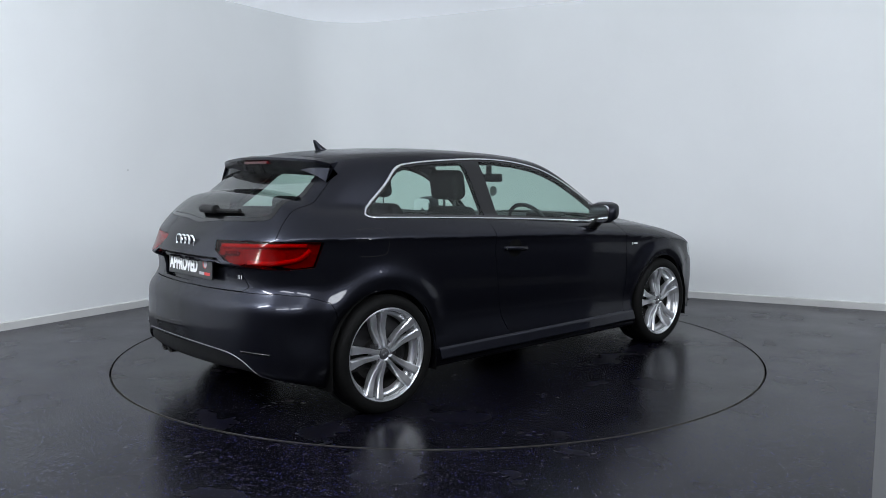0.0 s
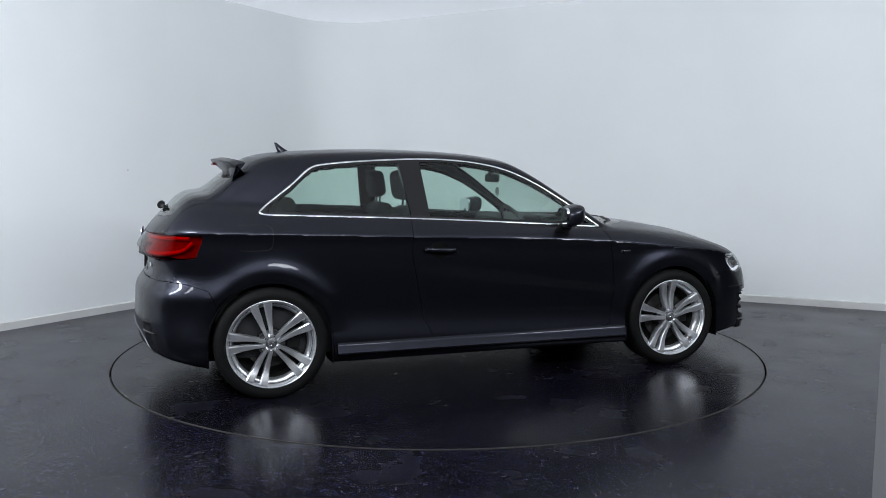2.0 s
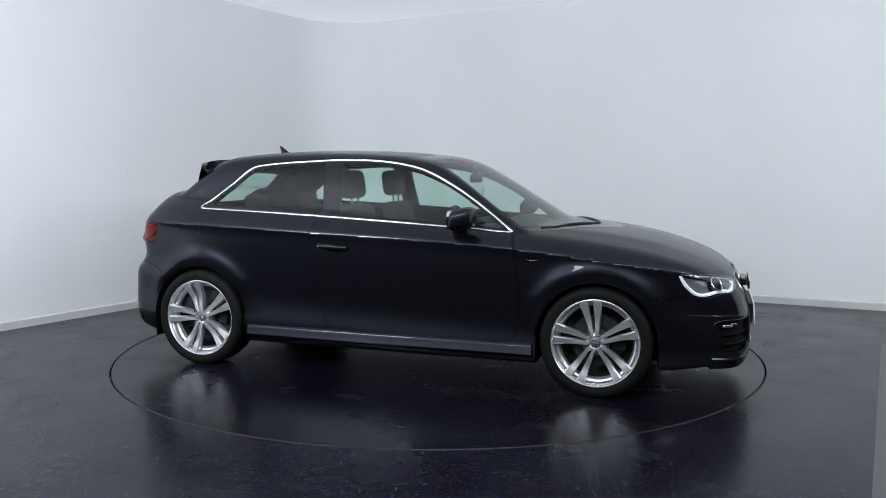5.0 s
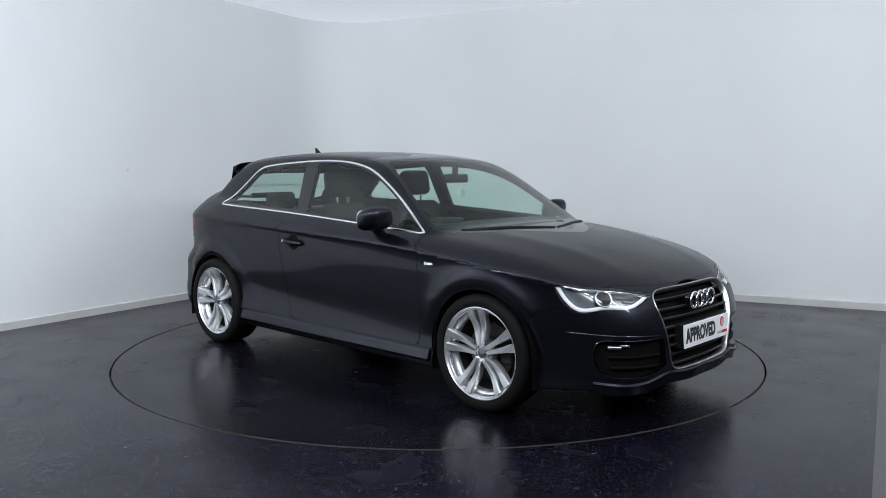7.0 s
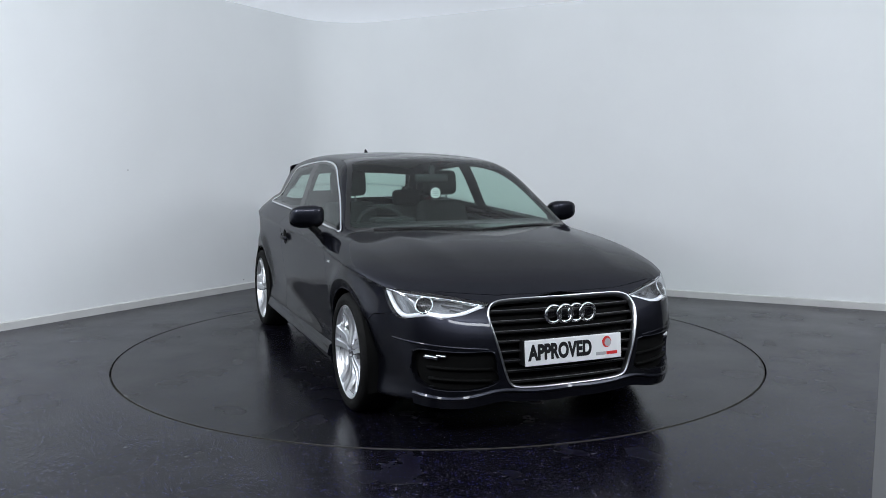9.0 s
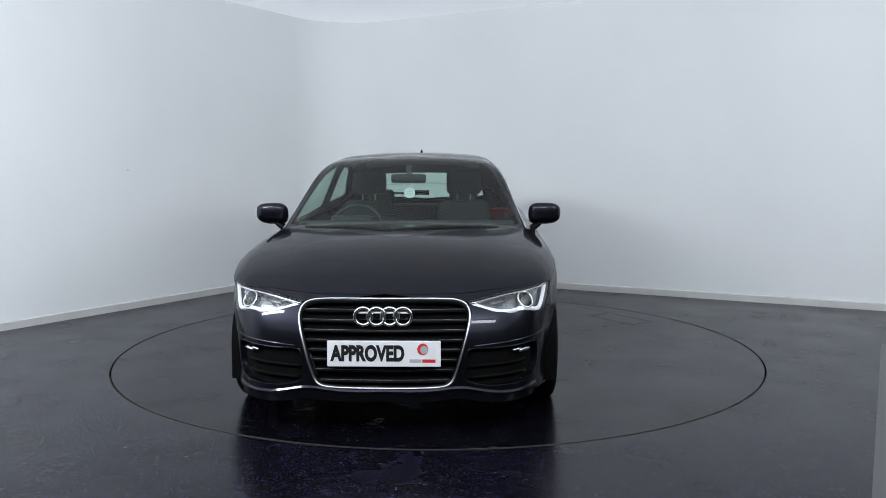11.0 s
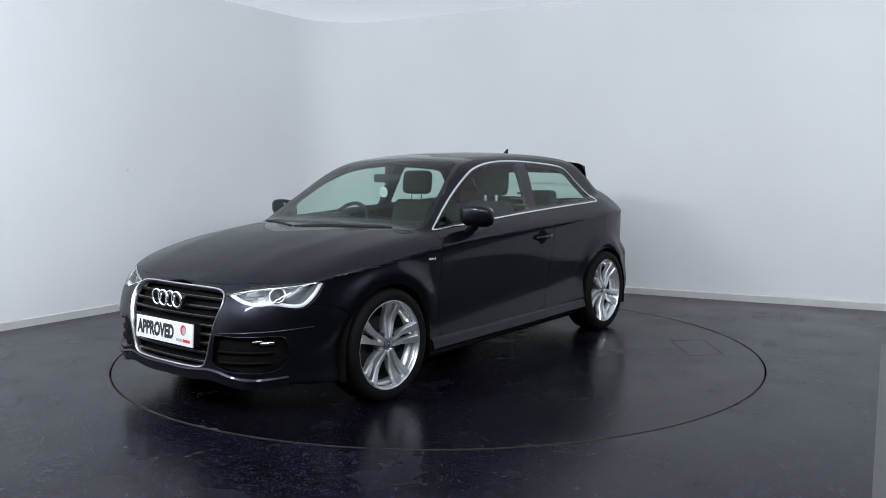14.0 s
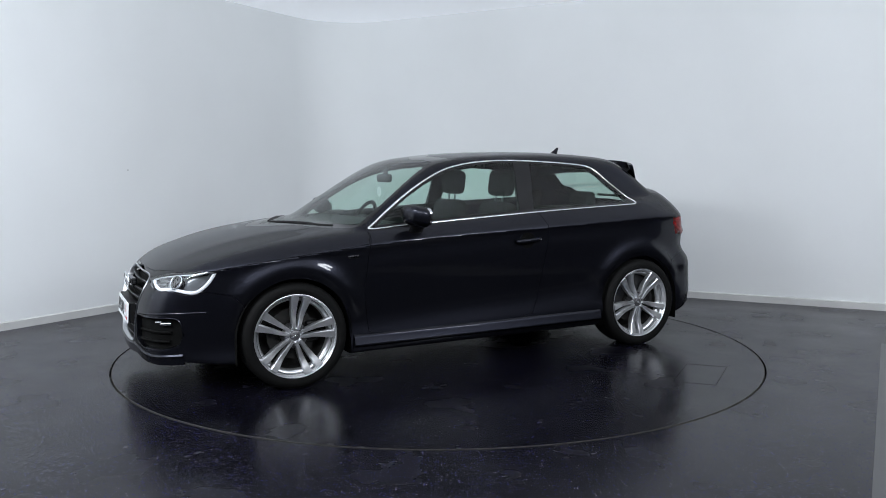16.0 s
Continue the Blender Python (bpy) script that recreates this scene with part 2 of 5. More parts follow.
# two small dark marks on the white wall, built as thin grey discs
for x, y, z, r in ((-2.872, 1.624, 1.295, 0.006), (-2.124, 2.817, 0.108, 0.007)):
    bm = bmesh.new()
    bmesh.ops.create_cone(bm, cap_ends=True, segments=12, radius1=r, radius2=r * 0.7, depth=0.004)
    screw = part("wall_mark", bm, MARKGREY)
    screw.matrix_world = look((x + 0.847 * 0.001, y - 0.532 * 0.001, z), (x - 0.847, y + 0.532, z))
    tagged(screw, "small grey disc for a dark mark on the white wall", "screw")
# ---- car body: smooth design surfaces, cut into panels ----
def spline(*keys):
    """A natural cubic spline through (at, value) keys, straight beyond its ends."""
    x, y = np.array([k[0] for k in keys], float), np.array([k[1] for k in keys], float)
    n = len(x)
    h = np.diff(x)
    A, r = np.eye(n), np.zeros(n)
    for i in range(1, n - 1):
        A[i, i - 1], A[i, i], A[i, i + 1] = h[i - 1], 2 * (h[i - 1] + h[i]), h[i]
        r[i] = 6 * ((y[i + 1] - y[i]) / h[i] - (y[i] - y[i - 1]) / h[i - 1])
    m = np.linalg.solve(A, r)

    def at(q):
        q = np.asarray(q, float)
        i = np.clip(np.searchsorted(x, q) - 1, 0, n - 2)
        c = np.clip(q, x[0], x[-1])
        a, b = x[i + 1] - c, c - x[i]
        v = (m[i] * a**3 + m[i + 1] * b**3) / (6 * h[i]) + (y[i] / h[i] - m[i] * h[i] / 6) * a + (y[i + 1] / h[i] - m[i + 1] * h[i] / 6) * b
        s0 = (y[1] - y[0]) / h[0] - h[0] * (2 * m[0] + m[1]) / 6
        s1 = (y[-1] - y[-2]) / h[-1] + h[-1] * (2 * m[-1] + m[-2]) / 6
        return v + np.where(q < x[0], (q - x[0]) * s0, 0) + np.where(q > x[-1], (q - x[-1]) * s1, 0)

    return at


AXLE, WHEEL_Z, WHEEL_R = 1.3005, 0.312, 0.318
body_width = spline((-2.1, 0.80), (-1.75, 0.842), (-1.3, 0.872), (-0.7, 0.876), (0.0, 0.880), (0.8, 0.882), (1.3, 0.882), (1.52, 0.864), (1.72, 0.828), (2.0, 0.738), (2.2, 0.66))
waist = spline((-2.1, 0.955), (-1.76, 0.940), (-1.3, 0.925), (-0.63, 0.897), (0.0, 0.872), (0.55, 0.846), (1.07, 0.806), (1.42, 0.768), (1.63, 0.738), (2.1, 0.66))
above = spline((0.0, 0.0), (0.012, -0.004), (0.035, -0.022), (0.07, -0.060), (0.11, -0.108), (0.2, -0.25))
below = spline((-0.75, -0.045), (-0.62, -0.010), (-0.54, -0.021), (-0.48, -0.031), (-0.43, -0.033), (-0.34, -0.025), (-0.22, -0.016), (-0.10, -0.010), (-0.035, -0.008), (-0.012, -0.004), (0.0, 0.0))
glass_side = spline((0.85, 0.798), (0.92, 0.772), (1.03, 0.727), (1.15, 0.680), (1.25, 0.640), (1.34, 0.594), (1.45, 0.525))
roof_mid = spline((-1.75, 1.318), (-1.60, 1.348), (-1.35, 1.385), (-1.075, 1.410), (-0.69, 1.424), (-0.29, 1.418), (0.10, 1.390), (0.4, 1.345))
screen_mid = spline((0.80, 1.225), (0.94, 1.010), (0.98, 0.948), (1.11, 0.735), (1.24, 0.520), (1.33, 0.355), (1.45, 0.12))
hatch_mid = spline((0.80, -2.05), (0.93, -1.966), (1.0, -1.880), (1.10, -1.742), (1.25, -1.540), (1.38, -1.375), (1.45, -1.28))
hood_mid = spline((0.7, 0.985), (1.0, 0.960), (1.2, 0.938), (1.43, 0.903), (1.62, 0.861), (1.82, 0.798), (1.98, 0.730), (2.1, 0.662), (2.25, 0.56))
nose_mid = spline((0.05, 2.08), (0.14, 2.135), (0.20, 2.150), (0.30, 2.150), (0.40, 2.152), (0.50, 2.142), (0.60, 2.112), (0.68, 2.075), (0.80, 2.00))
tail_mid = spline((0.05, -1.93), (0.16, -1.985), (0.24, -2.03), (0.32, -2.050), (0.45, -2.056), (0.55, -2.050), (0.62, -2.034), (0.66, -2.005), (0.70, -1.985), (0.78, -1.985), (0.86, -1.985), (0.93, -1.970), (1.02, -1.90))


def smax(a, b, k):
    h = np.maximum(k - np.abs(a - b), 0) / k
    return np.maximum(a, b) + h**3 * k / 6


def body_field(p):
    """Negative inside the car body; metres near its skin."""
    x, y, z = p[..., 0], np.abs(p[..., 1]), p[..., 2]
    dz = z - waist(x)
    off = np.where(dz > 0, above(np.minimum(dz, 0.25)), below(np.maximum(dz, -0.8)))
    flare = 0.0
    for ax in (-AXLE, AXLE):
        r = np.hypot(x - ax, z - 0.34)
        flare = flare + 0.026 * np.exp(-(((r - 0.372) / 0.064) ** 2)) * np.clip((z - 0.36) / 0.22, 0, 1)
    # the tail draws in above the bumper
    s = np.clip((-1.30 - x) / 0.45, 0, 1.5)
    h = np.clip((z - 0.56) / 0.16, 0, 1)
    taper = 0.050 * s * s * h * h * (3 - 2 * h)
    side = (y - body_width(x) - off - flare + taper) * 0.86
    y2 = y * y
    hood = (z - hood_mid(x) + 0.075 * y2 + 0.045 * y2 * y2 - 0.005 * np.exp(-(((y - 0.53 + 0.12 * (x - 1)) / 0.09) ** 2)) * np.clip((2.1 - x) / 0.5, 0, 1)) * 0.97
    nose = (x - nose_mid(z) + 0.17 * y2 + 0.36 * y2 * y2 * y2) * 0.94
    tail = (-x + tail_mid(z) + 0.19 * y2 + 0.30 * y2 * y2 * y2) * 0.96
    floor_ = 0.17 + 0.10 * np.clip((-1.62 - x) / 0.34, 0, 1) + 0.03 * np.clip((x - 1.7) / 0.3, 0, 1) - z
    low = smax(side, hood, 0.075)
    low = smax(low, nose, 0.16)
    low = smax(low, tail, 0.13)
    low = smax(low, floor_, 0.04)
    gs = (y - glass_side(z) + 0.10 * np.maximum(-0.9 - x, 0) ** 2 + 0.03 * np.maximum(x - 0.2, 0) ** 2) * 0.91
    roof = (z - roof_mid(x) + 0.085 * y2 + 0.10 * y2 * y2) * 0.99
    screen = (x - screen_mid(z) + 0.31 * y2) * 0.50
    hatch = (-x + hatch_mid(z) + 0.20 * y2 + 0.25 * y2 * y2) * 0.62
    top = smax(gs, roof, 0.12)
    top = smax(top, screen, 0.05)
    top = smax(top, hatch, 0.10)
    top = smax(top, 0.80 - z, 0.03)
    return -smax(-low, -top, 0.035)


def body_normal(p):
    e = 1e-4
    g = np.stack([body_field(p + d) - body_field(p - d) for d in np.eye(3) * e], -1)
    return g / np.linalg.norm(g, axis=-1, keepdims=True)


def body_grid():
    """The left half of the skin as a grid of points, cast outwards from a spine."""
    spine_a, spine_b, zc = -1.45, 1.50, 0.66
    mid = np.linspace(spine_a, spine_b, 216)
    fan = np.radians(np.linspace(0, 90, 58))[1:]
    cols = [(spine_a, -a) for a in fan[::-1]] + [(x, 0.0) for x in mid] + [(spine_b, a) for a in fan]
    ang = np.radians(np.concatenate([np.linspace(-90, -36, 22)[:-1], np.linspace(-36, 90, 150)]))
    cx_, tilt = np.array(cols).T
    o = np.zeros((len(cols), len(ang), 3))
    o[..., 0], o[..., 2] = cx_[:, None], zc
    d = np.zeros_like(o)
    d[..., 0] = np.sin(tilt)[:, None]
    d[..., 1] = np.cos(tilt)[:, None] * np.cos(ang)
    d[..., 2] = np.cos(tilt)[:, None] * np.sin(ang)
    lo, hi = np.zeros(o.shape[:2]), np.full(o.shape[:2], 1.6)
    for _ in range(34):
        m = (lo + hi) / 2
        inside = body_field(o + d * m[..., None]) < 0
        lo, hi = np.where(inside, m, lo), np.where(inside, hi, m)
    p = o + d * hi[..., None]
    p[:, (0, -1), 1] = 0.0
    return p


def body_cage():
    p = body_grid()
    n, m = p.shape[:2]
    bm = bmesh.new()
    vs = [[bm.verts.new(p[i, j]) for j in range(m)] for i in range(n)]
    for i in range(n - 1):
        for j in range(m - 1):
            bm.faces.new((vs[i][j], vs[i + 1][j], vs[i + 1][j + 1], vs[i][j + 1]))
    bmesh.ops.remove_doubles(bm, verts=bm.verts, dist=2e-4)
    bm.faces.ensure_lookup_table()
    return bm


def basis(way):
    way = Vector(way).normalized()
    u = way.orthogonal().normalized() if abs(way.z) > 0.99 else Vector((0, 0, 1)).cross(way).normalized()
    return way, u, way.cross(u)


def inside(loop, a, b):
    hit = False
    for (x0, y0), (x1, y1) in zip(loop, loop[1:] + loop[:1]):
        if (y0 > b) != (y1 > b) and a < (x1 - x0) * (b - y0) / (y1 - y0) + x0:
            hit = not hit
    return hit


def smooth_loop(pts, per=4, closed=True):
    """Catmull-Rom through the points."""
    n = len(pts)
    out = []
    for k in range(n if closed else n - 1):
        p = [Vector(pts[(k + d) % n if closed else min(max(k + d, 0), n - 1)]) for d in (-1, 0, 1, 2)]
        for s in range(per):
            t = s / per
            out.append(0.5 * (2 * p[1] + (p[2] - p[0]) * t + (2 * p[0] - 5 * p[1] + 4 * p[2] - p[3]) * t * t + (3 * p[1] - p[0] - 3 * p[2] + p[3]) * t**3))
    if not closed:
        out.append(Vector(pts[-1]))
    return out


def slice_loop(bm, pts, way, keep, closed=True):
    """Cuts edges into the skin along a line of 3D points seen along way, on the faces that keep() admits."""
    way, u, v = basis(way)
    flat = [(p.dot(u), p.dot(v)) for p in pts]
    a0, a1 = min(f[0] for f in flat) - 0.05, max(f[0] for f in flat) + 0.05
    b0, b1 = min(f[1] for f in flat) - 0.05, max(f[1] for f in flat) + 0.05
    pool = []
    for f in bm.faces:
        c = f.calc_center_median()
        if keep(c) and a0 < c.dot(u) < a1 and b0 < c.dot(v) < b1:
            pool.append(f)
    n = len(pts)
    for k in range(n if closed else n - 1):
        p, q = pts[k], pts[(k + 1) % n]
        t = q - p
        nrm = t.cross(way)
        if nrm.length < 1e-7:
            continue
        x0, x1 = sorted((p.dot(u), q.dot(u)))
        y0, y1 = sorted((p.dot(v), q.dot(v)))
        near = []
        for f in pool:
            if not f.is_valid:
                continue
            us = [w.co.dot(u) for w in f.verts]
            ws = [w.co.dot(v) for w in f.verts]
            if max(us) >= x0 - 1e-4 and min(us) <= x1 + 1e-4 and max(ws) >= y0 - 1e-4 and min(ws) <= y1 + 1e-4:
                near.append(f)
        if not near:
            continue
        geom = list({g for f in near for g in (*f.verts, *f.edges)}) + near
        r = bmesh.ops.bisect_plane(bm, geom=geom, dist=2e-4, plane_co=p, plane_no=nrm)
        old = set(pool)
        pool += [g for g in r["geom"] if isinstance(g, bmesh.types.BMFace) and g not in old]
    return flat, u, v


def mark(bm, layer, pts, way, keep, value, only=None, closed=True):
    """Cuts the loop and gives its inside the label value."""
    flat, u, v = slice_loop(bm, pts, way, keep, closed)
    a0, a1 = min(f[0] for f in flat), max(f[0] for f in flat)
    b0, b1 = min(f[1] for f in flat), max(f[1] for f in flat)
    for f in bm.faces:
        if only is not None and f[layer] not in only:
            continue
        c = f.calc_center_median()
        a, b = c.dot(u), c.dot(v)
        if a0 <= a <= a1 and b0 <= b <= b1 and keep(c) and inside(flat, a, b):
            f[layer] = value


def panel(name, bm_src, layer, value, mat, parent, fold=0.014, gap=0.0016, sides=(1, -1), weld=False, push=0.0, label=""):
    """Lifts the faces of one label off the skin as panels of their own, with folded edges and true surface normals."""
    faces = [f for f in bm_src.faces if f[layer] == value]
    if not faces:
        return []
    bm = bmesh.new()
    index = {}
    for f in faces:
        for w in f.verts:
            if w not in index:
                index[w] = bm.verts.new(w.co)
        bm.faces.new([index[w] for w in f.verts])
    if weld:
        bmesh.ops.mirror(bm, geom=list(bm.verts) + list(bm.edges) + list(bm.faces), axis="Y", merge_dist=3e-4)
        bmesh.ops.recalc_face_normals(bm, faces=bm.faces)
    bm.normal_update()
    co = np.array([w.co[:] for w in bm.verts])
    nr = body_normal(co)
    bm.verts.index_update()
    bm.faces.ensure_lookup_table()
    bad = [f for f in bm.faces if f.normal.dot(Vector(nr[f.verts[0].index])) < 0]
    if bad:
        bmesh.ops.reverse_faces(bm, faces=bad)
    main = list(bm.faces)
    rim = [e for e in bm.edges if len(e.link_faces) == 1 and not (not weld and all(abs(w.co.y) < 1e-5 for w in e.verts))]
    normal = {w: Vector(nr[w.index]) for w in bm.verts}
    pull = {}
    for e in rim:
        f = e.link_faces[0]
        a, b = e.verts
        n = normal[a]
        t = (b.co - a.co).normalized()
        s = n.cross(t)
        if s.dot(f.calc_center_median() - a.co) < 0:
            s = -s
        for w in (a, b):
            pull[w] = pull.get(w, Vector()) + s
    for w, s in pull.items():
        if s.length > 1e-6:
            w.co += s.normalized() * gap
    if push:
        for w, n in normal.items():
            w.co += n * push
    if fold:
        low = {w: bm.verts.new(w.co - normal[w] * fold) for w in pull}
        for e in rim:
            a, b = e.verts
            l = next(l for l in e.link_loops)
            if l.vert is b:
                a, b = b, a
            bm.faces.new((b, a, low[a], low[b]))
    bm.verts.index_update()
    bm.normal_update()
    out = []
    tops = set(main)
    skinned = [f in tops for f in bm.faces]
    true = [normal.get(w) for w in bm.verts]
    for s in ((0,) if weld else sides):
        me = bpy.data.meshes.new(name)
        bm.to_mesh(me)
        for m in (mat if isinstance(mat, (list, tuple)) else [mat]):
            me.materials.append(m)
        for p in me.polygons:
            p.use_smooth = True
        flip = -1 if s == -1 else 1
        if flip < 0:
            pts = np.array([w.co for w in me.vertices])
            pts[:, 1] *= -1
            me.vertices.foreach_set("co", pts.ravel())
            me.flip_normals()
        me.update()
        custom = []
        for p in me.polygons:
            flat = p.normal.copy()
            for k in p.loop_indices:
                n = true[me.loops[k].vertex_index]
                custom.append((n.x, flip * n.y, n.z) if skinned[p.index] else flat[:])
        me.normals_split_custom_set(custom)
        me.update()
        ob = new(name, me)
        ob.parent = parent
        if label:
            ob["label"] = label
        out.append(ob)
    bm.free()
    return out


def skin_points(axis, sign, pairs, base=0.0):
    """Points of the skin on lines along one axis (0 x, 1 y, 2 z), at pairs of the other two coordinates; and their normals."""
    rest = [k for k in range(3) if k != axis]
    p = np.zeros((len(pairs), 3))
    p[:, rest] = np.array(pairs, float)
    lo, hi = np.full(len(p), float(base)), np.full(len(p), base + sign * 2.5)
    for _ in range(26):
        m = (lo + hi) / 2
        p[:, axis] = m
        inner_ = body_field(p) < 0
        lo, hi = np.where(inner_, m, lo), np.where(inner_, hi, m)
    p[:, axis] = lo
    return [Vector(q) for q in p], [Vector(q) for q in body_normal(p)]


def on_skin(axis, sign, a, b, base=0.0):
    p, n = skin_points(axis, sign, [(a, b)], base)
    return p[0], n[0]


def sweep(bm, path, ups, profile, closed=False, caps=True, smooth=True):
    """Sweeps a closed profile of (across, outward) points along a path with the given outward directions."""
    n = len(path)
    rings = []
    for k in range(n):
        t = (path[(k + 1) % n] - path[k - 1]) if closed else (path[min(k + 1, n - 1)] - path[max(k - 1, 0)])
        t.normalize()
        s = t.cross(ups[k]).normalized()
        u = s.cross(t)
        rings.append([bm.verts.new(path[k] + s * a + u * b) for a, b in profile])
    m = len(profile)
    for k in range(n if closed else n - 1):
        r, q = rings[k], rings[(k + 1) % n]
        for j in range(m):
            f = bm.faces.new((r[j], q[j], q[(j + 1) % m], r[(j + 1) % m]))
            f.smooth = smooth
    if caps and not closed:
        bm.faces.new(rings[0])
        bm.faces.new(rings[-1][::-1])
    bmesh.ops.recalc_face_normals(bm, faces=bm.faces)


def round_profile(w, h, n=8):
    return [(w * math.cos(2 * math.pi * k / n), h * math.sin(2 * math.pi * k / n)) for k in range(n)]


def both_sides(name, make, mat, parent, label=""):
    """The same part on the left and, mirrored, on the right of the car."""
    first = bmesh.new()
    make(first)
    obs = []
    for s in (1, -1):
        bm = first.copy()
        if s < 0:
            for w in bm.verts:
                w.co.y = -w.co.y
            bmesh.ops.reverse_faces(bm, faces=bm.faces)
        obs.append(part(name, bm, mat, parent[0 if s > 0 else 1] if isinstance(parent, (list, tuple)) else parent, label))
    first.free()
    return obs
# ---- car materials ----
def car_paint():
    m = material("metallic_black_paint", (0.020, 0.020, 0.028), 0.36, metal=0.9, spec=0.3, coat=0.65, coat_rough=0.03)
    nt = m.node_tree
    b = nt.nodes["Principled BSDF"]
    b.inputs["Specular Tint"].default_value = (0.26, 0.26, 0.31, 1)
    b.inputs["Coat IOR"].default_value = 1.42
    co = nt.nodes.new("ShaderNodeTexCoord")
    v = nt.nodes.new("ShaderNodeTexVoronoi")
    v.inputs["Scale"].default_value = 900
    nt.links.new(co.outputs["Object"], v.inputs["Vector"])
    r = nt.nodes.new("ShaderNodeValToRGB")
    r.color_ramp.elements[0].color = (0.0110, 0.0118, 0.0170, 1)
    r.color_ramp.elements[1].color = (0.0290, 0.0305, 0.0420, 1)
    sep = nt.nodes.new("ShaderNodeSeparateColor")
    nt.links.new(v.outputs["Color"], sep.inputs["Color"])
    nt.links.new(sep.outputs["Red"], r.inputs["Fac"])
    nt.links.new(r.outputs["Color"], b.inputs["Base Color"])
    n = nt.nodes.new("ShaderNodeTexNoise")
    n.inputs["Scale"].default_value = 420
    nt.links.new(co.outputs["Object"], n.inputs["Vector"])
    bp = nt.nodes.new("ShaderNodeBump")
    bp.inputs["Strength"].default_value, bp.inputs["Distance"].default_value = 0.012, 0.001
    nt.links.new(n.outputs["Fac"], bp.inputs["Height"])
    nt.links.new(bp.outputs["Normal"], b.inputs["Coat Normal"])
    return m


PAINT = car_paint()
BLACK = material("black_plastic", (0.005, 0.005, 0.0055), 0.5, spec=0.25, vary=0.15, vary_scale=30, bump=0.1, bump_scale=500)
GLOSSBLACK = material("gloss_black_plastic", (0.006, 0.006, 0.007), 0.12, vary=0.1, vary_scale=20)
CHROME = material("satin_aluminium_trim", (0.86, 0.87, 0.88), 0.22, metal=1.0, vary=0.04, vary_scale=20)
MIRROR = material("mirror_chrome", (0.9, 0.9, 0.92), 0.06, metal=1.0)
ALLOY = material("machined_alloy", (0.76, 0.77, 0.79), 0.32, metal=0.88, vary=0.05, vary_scale=30)
ALLOYDARK = material("brake_metal", (0.20, 0.20, 0.21), 0.4, metal=0.9, vary=0.2, vary_scale=40)
FRAMEMETAL = material("grey_satin_metal", (0.50, 0.51, 0.53), 0.30, metal=1.0, vary=0.05, vary_scale=20)
# near-black metal for the rim barrels, brake discs and exhaust pipes
DARKMETAL = material("near_black_metal", (0.030, 0.029, 0.028), 0.6, metal=0.5, vary=0.3, vary_scale=30)
RUBBER = material("tyre_rubber", (0.0045, 0.0045, 0.0045), 0.7, spec=0.15, vary=0.2, vary_scale=18, bump=0.2, bump_scale=300)
GLASS = glass("tinted_glass", (0.74, 0.88, 0.82), gloss=0.055)
REARGLASSMAT = glass("rear_window_glass", (0.74, 0.88, 0.82), gloss=0.13)
CLEAR = glass("clear_lens", (0.93, 0.95, 0.96))
REDLENS = glass("red_lens", (0.56, 0.012, 0.018), 0.10, 0.015)
CABIN = material("cabin_cloth", (0.011, 0.011, 0.012), 0.85, vary=0.25, vary_scale=40, bump=0.4, bump_scale=600)
CABINGREY = material("cabin_plastic", (0.016, 0.016, 0.018), 0.55, vary=0.15, vary_scale=40, bump=0.2, bump_scale=400)
UNDER = material("underbody", (0.003, 0.003, 0.003), 0.8, spec=0.1, vary=0.3)
WHITEPLATE = material("white_plate", (0.82, 0.83, 0.84), 0.35, vary=0.03, vary_scale=12)
BLACKPLATE = material("black_plate", (0.01, 0.01, 0.011), 0.3, vary=0.1)
INK = material("black_ink", (0.008, 0.008, 0.01), 0.4, vary=0.1)
WHITEINK = material("white_ink", (0.85, 0.85, 0.85), 0.4, vary=0.02)
REDINK = material("red_ink", (0.62, 0.03, 0.03), 0.4, vary=0.05)
GREYINK = material("grey_ink", (0.42, 0.42, 0.44), 0.4, vary=0.05)
REDPLASTIC = material("red_reflector", (0.30, 0.007, 0.010), 0.3, vary=0.3, vary_scale=60)
DARKRED = material("smoked_red_lens", (0.06, 0.004, 0.005), 0.2, vary=0.2)
REDGLOW = material("red_light_guide", (0.75, 0.02, 0.03), 0.25, vary=0.1)
SILVER = material("silver_reflector", (0.34, 0.35, 0.37), 0.25, metal=0.6, vary=0.06, vary_scale=40)
DRL = material("white_light_guide", (0.90, 0.93, 1.0), 0.3, emit=0.32)
# ---- car: panels ----
car = new("car")
tagged(car, "black three-door hatchback car with silver alloy wheels", "car")

skin = body_cage()
LAYER = skin.faces.layers.int.new("panel")
V3 = Vector
XZ = lambda pts: [V3((x, 0.0, z)) for x, z in pts]
YZ = lambda pts: [V3((0.0, y, z)) for y, z in pts]
SIDE, FRONT, REAR, TOP = (0, 1, 0), (1, 0, 0), (-1, 0, 0), (0, 0, 1)
(BODY, DOOR, FENDER, HOOD, BUMPER_F, BUMPER_R, TAILGATE, SCREEN, REARGLASS, DOORGLASS, QUARTERGLASS, WINDOWFRAME,
 HEADLAMP, TAILLAMP, ARCH, FLAP, GRILLE, SILL, LOWGRILLE, DIFFUSER, PLATEBAY, SPOILER, DUCT, FRIT, REARFRIT) = range(25)

side = lambda c: c.y > 0.35
